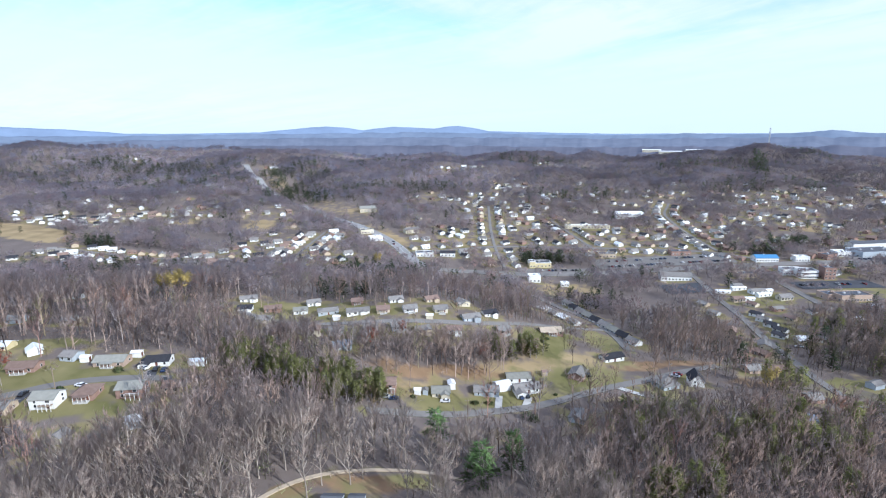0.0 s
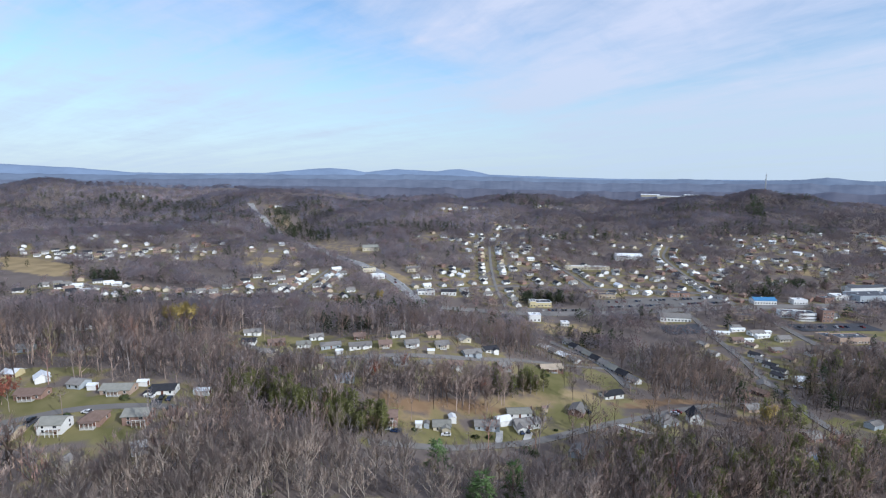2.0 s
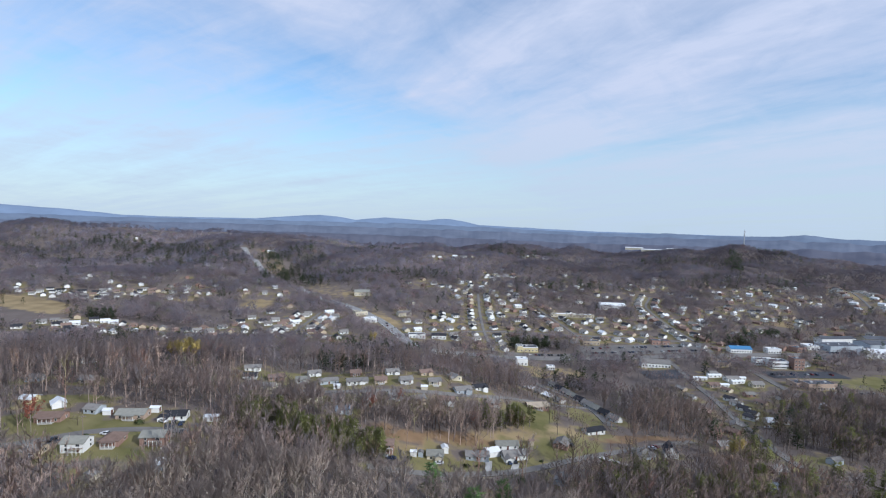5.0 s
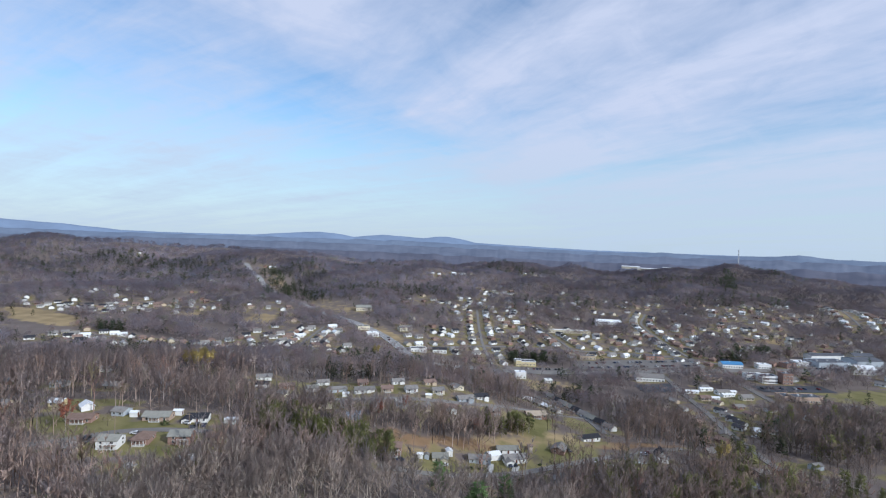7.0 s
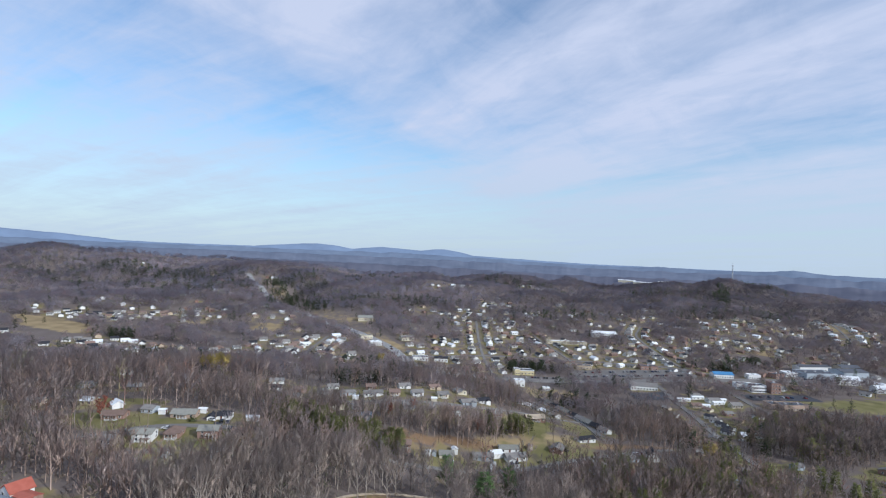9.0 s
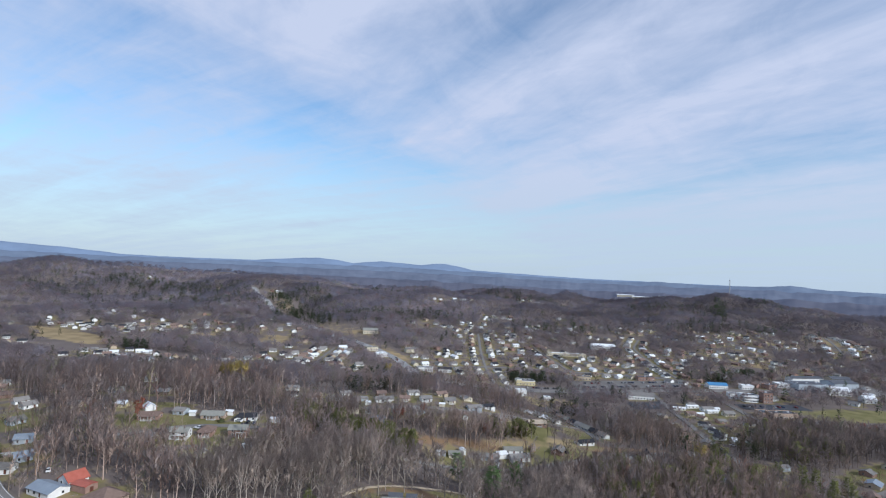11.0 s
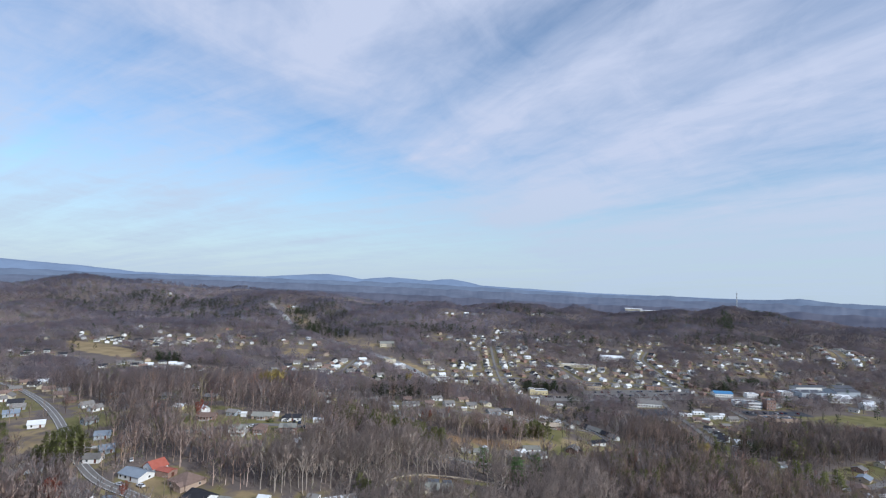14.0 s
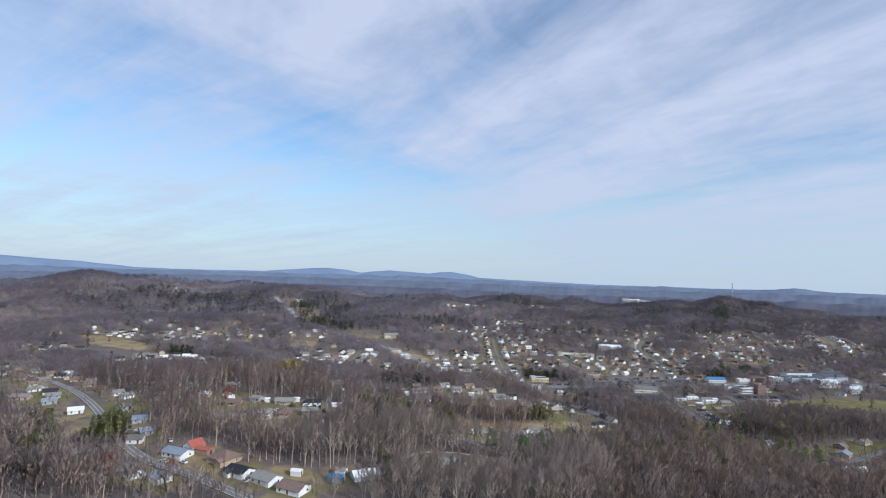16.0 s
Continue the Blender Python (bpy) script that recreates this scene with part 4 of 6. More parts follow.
# ---- the shops and public buildings ----
building(86, 479, 0, 11, 9, 6.0, "plain white box-shaped commercial building", WHITE, WHITEROOF, 1, 3)
building(100, 531, 2, 23, 12, 4.5, "low yellow shop building with a stepped front", YELLOW, FLATROOF, 1, 6)
building(92, 528, 2, 6, 9, 6.2, "taller end block of the yellow shop", YELLOW, FLATROOF, 1, 2)
building(327, 519, -3, 22, 11, 4.2, "long low shop with a bright blue metal roof", WHITE, BLUEPAINT, 1, 8, gabled=2.2)
building(331, 462, -4, 15, 11, 7.0, "white public building with tall windows and a columned front", WHITE, FLATROOF, 2, 9)
building(324, 473, -4, 18, 9, 5.5, "dark-roofed wing of the white public building", WHITE, FLATROOF, 1, 8)
building(346, 457, -4, 9.5, 10, 10.5, "square red brick tower block with white bands", BRICK, FLATROOF, 3, 3)
building(217, 474, -10, 27, 12, 4.2, "low white building with a grey pitched roof", WHITE, SHINGLE, 1, 9, gabled=2.6)
building(320, 394, 4, 25, 12, 5.0, "long tan brick school building with a flat dark roof", PALEBRICK, FLATROOF, 1, 10)
building(307, 400, 4, 11, 12, 4.2, "low dark-roofed wing of the brick school", PALEBRICK, FLATROOF, 1, 4)
building(362, 517, -2, 14, 9, 4.6, "white flat-roofed building with a canopy", WHITE, WHITEROOF, 1, 5)
building(265, 742, -6, 36, 13, 6.5, "long white church with a pale roof", WHITE, WHITEROOF, 1, 8, gabled=3.0)
building(189, 680, -2, 58, 10, 3.6, "very long cream school building with a flat roof", CREAM, WHITEROOF, 1, 14)
building(475, 575, 8, 46, 12, 6.0, "long white warehouse with a dark roof beside a yard", WHITE, FLATROOF, 1, 8, gabled=1.6)
building(452, 540, 6, 40, 22, 6.0, "long dark-roofed industrial hall in a yard", GREYBLUE, FLATROOF, 1, 7)
building(500, 548, 6, 34, 22, 7.0, "dark-roofed industrial hall with grey walls", GREYBLUE, FLATROOF, 1, 6, gabled=2.0)
building(520, 575, 0, 26, 16, 5.0, "cream industrial building with a dark flat roof", CREAM, FLATROOF, 1, 5, gabled=2.4)
building(462, 505, -8, 24, 15, 6.0, "white steel shed with a rounded pale roof", WHITE, WHITEROOF, 1, 4, gabled=3.2)
building(467, 467, -4, 13, 11, 4.5, "small white hall beside a green field", WHITE, WHITEROOF, 1, 3, gabled=3.0)
building(420, 540, 0, 14, 12, 4.5, "small white commercial building with a flat roof", WHITE, WHITEROOF, 1, 4)
building(395, 525, 20, 14, 10, 5.0, "brick and white commercial building", BRICK, FLATROOF, 1, 4)
building(112, 466, 2, 7, 6, 3.2, "small white workshop with a flat roof", WHITE, WHITEROOF, 1, 3)
building(178, 556, -6, 18, 10, 4.0, "tan shop with a flat roof", TAN, FLATROOF, 1, 5)
building(255, 552, -4, 20, 11, 4.0, "brick shop with a dark roof", BRICK, FLATROOF, 1, 5)
building(280, 470, 0, 16, 10, 3.8, "tan shop with a flat roof beside a side street", TAN, FLATROOF, 1, 4)
building(262, 420, 8, 12, 7, 2.8, "white shed with a grey roof beside a green yard", WHITE, SHINGLE, 1, 3, gabled=1.2)
building(236, 402, 5, 9, 6.5, 2.6, "pale low hall with a brown roof", TAN, BROWNROOF, 1, 4, gabled=1.6)
building(272, 400, 5, 10, 7, 2.8, "white hall with a grey roof", CREAM, SHINGLE, 1, 4, gabled=1.8)
building(-79, 604, 20, 15, 11, 4.5, "white commercial building beside the highway", WHITE, WHITEROOF, 1, 4)
building(-95, 640, 25, 16, 10, 4.5, "pale shop beside the highway", CREAM, FLATROOF, 1, 4)
building(-40, 650, 25, 18, 10, 4.5, "cream shop beside the highway", CREAM, SHINGLE, 1, 4, gabled=1.8)
building(-112, 783, 10, 24, 14, 5.0, "pale green-roofed hall on a lawn", CREAM, GREENGREY, 1, 5, gabled=3.0)
building(-20, 545, 10, 18, 10, 4.0, "low white shop beside the road junction", WHITE, FLATROOF, 1, 5)
building(5, 552, 0, 16, 9, 4.0, "white shop with a dark roof", WHITE, BLACKROOF, 1, 4, gabled=1.6)

# ---- cars ----
for cx, cy, tn, c in ((-121.5, 205.5, 10, "black"), (-118, 205, 10, "dark blue"), (-127, 206, 60, "white"), (-113, 196, 30, "black"), (-161, 184, 5, "black"), (-143, 190, 80, "white"),
                      (-160, 171, 4, "silver"), (0.5, 215.5, 88, "white"), (-26, 209.5, 85, "silver"), (-22, 209.5, 85, "dark blue"), (36, 225, 15, "dark blue"), (39, 226, 15, "black"),
                      (118, 247, 60, "white"), (120.5, 249.5, 60, "dark red"), (73, 246, 30, "dark blue"), (216, 298, 70, "white"), (-166, 111, 60, "white"), (-176, 112, 62, "white"),
                      (-128, 91, -30, "silver"), (-20, 118, 0, "silver"), (-186, 139, 30, "white")):
    car(cx, cy, tn, c)
rng = random.Random(5)
for x0, x1, yy, step in ((80, 146, 514, 3.4), (170, 296, 522, 3.6), (175, 290, 538, 4.2), (310, 370, 436, 4.5), (322, 356, 375, 3.4), (425, 530, 520, 5.0)):
    n = int((x1 - x0) / step)
    for i in range(n):
        if rng.random() < 0.55:
            car(x0 + i * step, yy + rng.uniform(-0.5, 0.5), rng.uniform(-4, 4), rng.choice(list(PAINTS)))
for i in range(26):
    line, width = ROADS[6]
    k = rng.randrange(4, len(line) * 2 // 3)
    ahead = line[k + 1] - line[k - 1]
    s = rng.choice((-4.5, -1.8, 1.8, 4.5))
    ahead = ahead / np.hypot(*ahead)
    car(line[k][0] + ahead[1] * s, line[k][1] - ahead[0] * s, math.degrees(math.atan2(ahead[1], ahead[0])) - 90, rng.choice(list(PAINTS)))
for px, py, tn in ((68, 224, 20), (10, 202, 10), (40, 208, 15), (112, 240, 30), (-150, 186, 5), (-120, 193, 5), (186, 260, 80), (198, 300, 80), (-190, 122, 40), (-150, 100, 30), (-240, 180, 40), (-285, 214, 40)):
    pole(px, py, tn)


# ---- the mast on the ridge ----
def mast(x, y, high):
    ob = thing("radio_mast", x, y, 0, "tall slender grey lattice radio mast on a wooded ridge", "radio mast")
    for i in range(3):
        a = 2 * math.pi * i / 3
        bm = bmesh.new()
        bmesh.ops.create_cone(bm, cap_ends=True, segments=6, radius1=0.6, radius2=0.4, depth=high, matrix=Matrix.Translation((1.5 * math.cos(a), 1.5 * math.sin(a), high / 2)))
        part("leg", bm, STEEL, ob)
    bm = bmesh.new()
    for k in range(int(high / 4)):
        block(bm, -1.5, 1.5, -1.5, 1.5, 4 * k + 3.4, 4 * k + 3.8)
    part("brace", bm, STEEL, ob)
    for k in range(3):
        part("antenna", block(bmesh.new(), -2.2, 2.2, -0.5, 0.5, high - 4 - 12 * k, high - 1 - 12 * k, 0.1), STEEL, ob)
    part("tip", block(bmesh.new(), -0.25, 0.25, -0.25, 0.25, high, high + 7), STEEL, ob)


mast(990, 1625, 96)

# ---- the rest of the town, house by house along its streets ----
KINDS = []
for w, r, hip, text in ((WHITE, SHINGLE, False, "white house with grey shingle roof"), (WHITE, BLACKROOF, False, "white house with black shingle roof"), (WHITE, WHITEROOF, False, "white cottage with a pale roof"),
                        (BRICK, BROWNROOF, True, "brick house with brown hip roof"), (CREAM, SHINGLE, False, "cream house with grey roof"), (TAN, BROWNROOF, False, "tan house with brown roof")):
    ob = house(0, 0, 0, 9.0, 6.4, text + " in the town", w, r, hip=hip, low=True, rise=2.0, keep=False, group="town houses")
    KINDS.append(ob)
TOWN, PLOTS = [], []


def settle(x, y, turn, k):
    """Keeps a plot for a house where nothing stands yet."""
    if any(abs(x - a) < (l + 11) / 2 and abs(y - b) < (d + 11) / 2 for a, b, l, d in HOMES):
        return
    for line, width in ROADS:
        if np.min(np.hypot(line[:, 0] - x, line[:, 1] - y)) < width / 2 + 6.5:
            return
    HOMES.append((x, y, 11, 8))
    PLOTS.append((x, y, turn, k))


rng = random.Random(11)
MIX = (0, 0, 0, 0, 1, 1, 1, 2, 3, 3, 4, 5, 5)
for n, gap, sides in ((1, 24, (-15, 15)), (13, 11, (-12, 12)), (14, 11, (-13, 13, 26)), (12, 11, (-13, 13)), (11, 14, (-13, 13)), (15, 10.5, (-12, 12, 24, -24)), (10, 15, (-13, 13)), (16, 15, (-17, 17, 34)), (6, 34, (-20, 20)), (9, 20, (-14, 14))):
    line = ROADS[n - 1 + 0][0] if n < len(ROADS) else ROADS[-1][0]
    run = np.r_[0, np.cumsum(np.hypot(*np.diff(line, axis=0).T))]
    for side in sides:
        s = rng.uniform(4, 10)
        while s < run[-1] - 4:
            px, py = np.interp(s, run, line[:, 0]), np.interp(s, run, line[:, 1])
            qx, qy = np.interp(s + 2, run, line[:, 0]), np.interp(s + 2, run, line[:, 1])
            a = math.atan2(qy - py, qx - px)
            if py > 505 or n in (16,) or (n == 1 and py > 232):
                settle(px + math.sin(a) * side, py - math.cos(a) * side, rng.choice((-62, -62, 28)) + rng.uniform(-9, 9), rng.choice((1, 3, 3, 4, 5, 5) if n == 1 else MIX))
            s += gap * rng.uniform(0.9, 1.5)
# knots of houses over the slopes: middle, spread and number
for mx, my, sx, sy, many in ((40, 650, 60, 60, 22), (330, 650, 50, 60, 20), (430, 690, 80, 60, 34), (220, 620, 50, 40, 12), (-510, 720, 62, 26, 34), (-436, 742, 54, 30, 22), (-375, 800, 50, 40, 16), (-205, 570, 26, 44, 14),
                             (-330, 520, 90, 22, 20), (-250, 740, 34, 34, 10), (100, 765, 50, 40, 20), (126, 703, 40, 30, 14), (104, 963, 40, 30, 7), (230, 880, 110, 70, 30), (700, 850, 60, 90, 14), (560, 640, 70, 60, 20),
                             (-735, 1240, 26, 16, 4), (-523, 1204, 16, 10, 2), (-385, 1192, 18, 12, 3), (-470, 985, 40, 30, 6), (42, 1092, 22, 16, 5), (234, 1235, 34, 14, 7), (520, 800, 70, 60, 36), (600, 800, 40, 30, 10),
                             (10, 880, 90, 50, 12), (-560, 560, 50, 30, 6), (380, 450, 50, 40, 5), (800, 980, 60, 50, 8), (470, 890, 70, 50, 10), (-560, 860, 60, 40, 6)):
    for _ in range(int(many * 1.7)):
        px, py = rng.gauss(mx, sx * 0.75), rng.gauss(my, sy * 0.75)
        if py > 440 and spread_of(px, py, -515, 640, 100, 44, -30) > 1:
            settle(px, py, rng.choice((-62, 28)) + rng.uniform(-16, 16), rng.choice(MIX))

# the nearer plots hold houses of their own, the farther ones are joined
PLOTS.sort(key=lambda p: math.hypot(p[0] + 40, p[1] + 150))
for x, y, turn, k in PLOTS[:175]:
    m = pose(x, y, float(lie(x, y)), 0, 0, turn)
    if k in TOWN:
        copy_thing(KINDS[k], m)
    else:
        KINDS[k].matrix_basis = m
        TOWN.append(k)


def far_homes(plots):
    """Small gabled houses with eaves, windows and doors in one mesh."""
    skins = [WHITE, CREAM, TAN, BRICK, SHINGLE, BLACKROOF, WHITEROOF, BROWNROOF, GLASS]
    looks = [(0, 4), (0, 5), (0, 6), (3, 7), (1, 4), (2, 7)]
    points, faces, which = [], [], []
    g = random.Random(77)
    for x, y, turn, k in plots:
        h, w, top = g.uniform(3.4, 5.4), g.uniform(2.9, 3.8), g.uniform(2.4, 3.3)
        rise, c, s, z = w * g.uniform(0.4, 0.6), math.cos(radians(turn)), math.sin(radians(turn)), float(lie(x, y))
        wall, roof = looks[k]

        def put(some, polys, skin):
            n = len(points)
            points.extend((x + c * a - s * b, y + s * a + c * b, z + d) for a, b, d in some)
            faces.extend(tuple(n + i for i in f) for f in polys)
            which.extend([skin] * len(polys))

        put([(-h, -w, -2), (h, -w, -2), (h, w, -2), (-h, w, -2), (-h, -w, top), (h, -w, top), (h, w, top), (-h, w, top), (-h, 0, top + rise), (h, 0, top + rise)],
            [(0, 1, 5, 4), (2, 3, 7, 6), (1, 2, 6, 9, 5), (3, 0, 4, 8, 7)], wall)
        o, e = 0.5, 0.5 * rise / w
        for side in (-1, 1):
            put([(-h - o, side * (w + o), top - e), (h + o, side * (w + o), top - e), (h + o, 0, top + rise), (-h - o, 0, top + rise),
                 (-h - o, side * (w + o), top - e + 0.25), (h + o, side * (w + o), top - e + 0.25), (h + o, 0, top + rise + 0.25), (-h - o, 0, top + rise + 0.25)],
                [(0, 1, 2, 3), (4, 5, 6, 7), (0, 1, 5, 4), (1, 2, 6, 5), (3, 0, 4, 7)], roof)
            for a in (-h * 0.6, 0, h * 0.6):
                put([(a - 0.6, side * (w + 0.05), 0.9), (a + 0.6, side * (w + 0.05), 0.9), (a + 0.6, side * (w + 0.05), 2.1), (a - 0.6, side * (w + 0.05), 2.1)], [(0, 1, 2, 3)], 8)
    me = bpy.data.meshes.new("far_houses")
    me.from_pydata(points, [], faces)
    for m in skins:
        me.materials.append(m)
    me.polygons.foreach_set("material_index", which)
    bm = bmesh.new()
    bm.from_mesh(me)
    bmesh.ops.recalc_face_normals(bm, faces=bm.faces)
    bm.to_mesh(me)
    bm.free()
    return tagged(new("far_houses", me), "scattered small white and brick houses far across the town", "houses", kind="stuff")


far_homes(PLOTS[175:])


def water_tank(x, y, wide, high):
    ob = thing("water_tank", x, y, 0, "round white steel water tank on a wooded ridge", "water tank", "water tanks")
    bm = bmesh.new()
    bmesh.ops.create_cone(bm, cap_ends=True, segments=28, radius1=wide, radius2=wide, depth=high + 4, matrix=Matrix.Translation((0, 0, high / 2 - 2)))
    part("drum", bm, WHITE, ob)
    bm = bmesh.new()
    bmesh.ops.create_cone(bm, cap_ends=True, segments=28, radius1=wide + 0.2, radius2=0.6, depth=wide * 0.3, matrix=Matrix.Translation((0, 0, high + wide * 0.15)))
    part("roof", bm, WHITEROOF, ob)


water_tank(1020, 1540, 11, 19)
water_tank(1062, 1540, 12, 19)
for az, far, up, long in ((21.0, 2470, 46, 70), (22.8, 2440, 42, 100), (24.6, 2480, 47, 60)):
    bx, by = -43 + far * math.sin(radians(az)), -155 + far * math.cos(radians(az))
    ob = tagged(new("warehouse"), "long white warehouse on the far plain", "warehouse", "far warehouses")
    ob.matrix_basis = pose(bx, by, up - 6, 0, 0, -az)
    part("wall", block(bmesh.new(), -long / 2, long / 2, -15, 15, -14, 3.5), CREAM, ob)
    part("roof", gable_roof(long, 30, 3.5, 2.0, 0.6, 0.4), WHITEROOF, ob)
# ---- what covers the ground, and how thickly trees stand ----
def near_road(x, y):
    """How far each place lies outside the nearest paving."""
    best = np.full(np.shape(x), 1e3)
    for line, width in ROADS:
        x0, y0, x1, y1 = line[:, 0].min() - 40, line[:, 1].min() - 40, line[:, 0].max() + 40, line[:, 1].max() + 40
        sel = (x > x0) & (x < x1) & (y > y0) & (y < y1)
        if sel.any():
            px, py = x[sel], y[sel]
            least = np.full(px.shape, 1e3)
            for a, b in zip(line[:-1:1], line[1::1]):
                d = b - a
                t = np.clip(((px - a[0]) * d[0] + (py - a[1]) * d[1]) / (d @ d + 1e-9), 0, 1)
                least = np.minimum(least, np.hypot(px - a[0] - t * d[0], py - a[1] - t * d[1]) - width / 2)
            best[sel] = np.minimum(best[sel], least)
    return best


def near_home(x, y):
    best = np.full(np.shape(x), 1e3)
    for a, b, l, d in HOMES:
        sel = (np.abs(x - a) < 40) & (np.abs(y - b) < 40)
        if sel.any():
            best[sel] = np.minimum(best[sel], np.hypot(x[sel] - a, y[sel] - b) - (l + d) / 4)
    return best


def cover_of(x, y):
    lawn, dry, clay = np.zeros(x.shape), np.zeros(x.shape), np.zeros(x.shape)
    for a, b, rx, ry, turn, kind, strength in CLEARINGS:
        inside = np.clip(1.45 - spread_of(x, y, a, b, rx, ry, turn), 0, 1) * strength * 0.85
        if kind == "lawn":
            lawn = np.maximum(lawn, inside)
        elif kind == "dry":
            dry = np.maximum(dry, inside * 0.85)
        elif kind == "clay":
            clay = np.maximum(clay, inside * 0.85)
    lawn = np.maximum(lawn, np.clip(1.0 - near_home(x, y) / 18, 0, 1) * 0.62)
    dry = np.maximum(dry, np.clip(1.0 - near_home(x, y) / 26, 0, 1) * 0.6)
    lawn = np.maximum(lawn, np.clip(1.0 - near_road(x, y) / 7, 0, 1) * 0.48)
    return lawn, dry, clay


# ---- the ground: one sheet in rings out to the horizon ----
def land():
    ax, ay = -40.0, -150.0
    front = np.radians(np.arange(-52, 52.01, 0.26))
    behind = np.radians(np.arange(58, 303, 6.0))
    turn = np.r_[front, behind]
    reach = np.r_[0.5, 60, 130, 190 * np.exp(np.arange(0, math.log(4750 / 190), 0.0125))]
    t, r = np.meshgrid(turn, reach)
    x, y = ax + r * np.sin(t), ay + r * np.cos(t)
    z = lie(x, y)
    rows, cols = x.shape
    points = np.stack([x, y, z], -1).reshape(-1, 3)
    i, j = np.meshgrid(np.arange(rows - 1), np.arange(cols), indexing="ij")
    k = (j + 1) % cols
    faces = np.stack([i * cols + j, i * cols + k, (i + 1) * cols + k, (i + 1) * cols + j], -1).reshape(-1, 4)[:, ::-1]
    ob = sheet("ground", points, faces, EARTH)
    lawn, dry, clay = cover_of(points[:, 0], points[:, 1])
    col = np.ones((len(points), 4), np.float32)
    col[:, 0], col[:, 1], col[:, 2] = lawn, dry, clay
    attr = ob.data.color_attributes.new("cover", "FLOAT_COLOR", "POINT")
    attr.data.foreach_set("color", col.ravel())
    ob.data.shade_smooth()
    return tagged(ob, "rolling ground of brown leaf litter, lawns and dry grass", "ground", kind="structure")


def sheet(name, points, faces, material, tint=None):
    """A large mesh from arrays; tint: a colour for each face's corners."""
    points, faces = np.asarray(points, np.float32), np.asarray(faces, np.int32)
    n, k = faces.shape
    me = bpy.data.meshes.new(name)
    me.vertices.add(len(points)), me.loops.add(n * k), me.polygons.add(n)
    me.vertices.foreach_set("co", points.ravel())
    me.loops.foreach_set("vertex_index", faces.ravel())
    me.polygons.foreach_set("loop_start", np.arange(0, n * k, k, dtype=np.int32))
    if tint is not None:
        attr = me.color_attributes.new("tint", "FLOAT_COLOR", "POINT")
        attr.data.foreach_set("color", np.asarray(tint, np.float32).ravel())
    me.update(calc_edges=True)
    me.validate()
    me.materials.append(material)
    return new(name, me)


land()


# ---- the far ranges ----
# bluish colour and a glow stand in for the haze over far hills
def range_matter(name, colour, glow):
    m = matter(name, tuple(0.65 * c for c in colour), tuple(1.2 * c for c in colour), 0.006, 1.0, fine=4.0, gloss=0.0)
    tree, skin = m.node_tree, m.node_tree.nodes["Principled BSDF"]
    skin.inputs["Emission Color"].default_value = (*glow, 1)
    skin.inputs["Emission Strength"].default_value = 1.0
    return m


def far_range(name, reach, depth, profile, material, rough, label, seed):
    """A chain of hills far off: (bearing, height) along its crest, falling away to both sides."""
    az = np.radians(np.arange(-56, 56.01, 0.12))
    crest = np.interp(np.degrees(az), [p[0] for p in profile], [p[1] for p in profile])
    crest = crest + rough * np.array([noise.fractal(Vector((a * 30, seed, 0)), 1.0, 2.0, 5) for a in az])
    points = []
    steps = [(-1.0, 0.0), (-0.88, 0.16), (-0.76, 0.3), (-0.64, 0.42), (-0.52, 0.53), (-0.4, 0.64), (-0.3, 0.73), (-0.2, 0.82), (-0.1, 0.91), (0.0, 1.0), (0.1, 0.9), (0.2, 0.4)]
    for f, h in steps:
        r = reach + depth * f + 0 * az
        x, y = -43 + r * np.sin(az), -155 + r * np.cos(az)
        bump = rough * np.array([noise.fractal(Vector((a / 170, b / 170, seed + 7.0)), 1.0, 2.0, 4) for a, b in zip(x, y)]) * (1.4 if 0 > f > -1 else 0)
        points.append(np.stack([x, y, -30 + (crest + 30) * h + bump], -1))
    points = np.concatenate(points)
    n = len(az)
    faces = [(i * n + j, i * n + j + 1, (i + 1) * n + j + 1, (i + 1) * n + j) for i in range(len(steps) - 1) for j in range(n - 1)]
    ob = sheet(name, points, np.array(faces)[:, ::-1], material)
    ob.data.shade_smooth()
    return tagged(ob, label, "distant hills", kind="structure")


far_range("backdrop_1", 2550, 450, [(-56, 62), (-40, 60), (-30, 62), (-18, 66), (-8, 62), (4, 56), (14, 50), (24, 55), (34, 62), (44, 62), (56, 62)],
          range_matter("near_haze_hills", (0.105, 0.105, 0.125), (0.030, 0.036, 0.062)), 7, "low wooded hills far off, tinted blue-grey for haze", 1.0)
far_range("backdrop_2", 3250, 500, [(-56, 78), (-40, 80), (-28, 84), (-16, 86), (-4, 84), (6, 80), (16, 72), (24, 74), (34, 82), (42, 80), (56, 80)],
          range_matter("middle_haze_hills", (0.115, 0.125, 0.15), (0.052, 0.066, 0.110)), 8, "hills far off, tinted blue for haze", 2.0)
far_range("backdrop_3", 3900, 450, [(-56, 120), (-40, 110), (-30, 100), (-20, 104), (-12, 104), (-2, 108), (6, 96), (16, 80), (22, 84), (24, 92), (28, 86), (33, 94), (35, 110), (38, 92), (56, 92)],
          range_matter("blue_haze_hills", (0.105, 0.125, 0.155), (0.086, 0.110, 0.172)), 6, "hills close to the horizon, tinted blue for haze", 3.0)
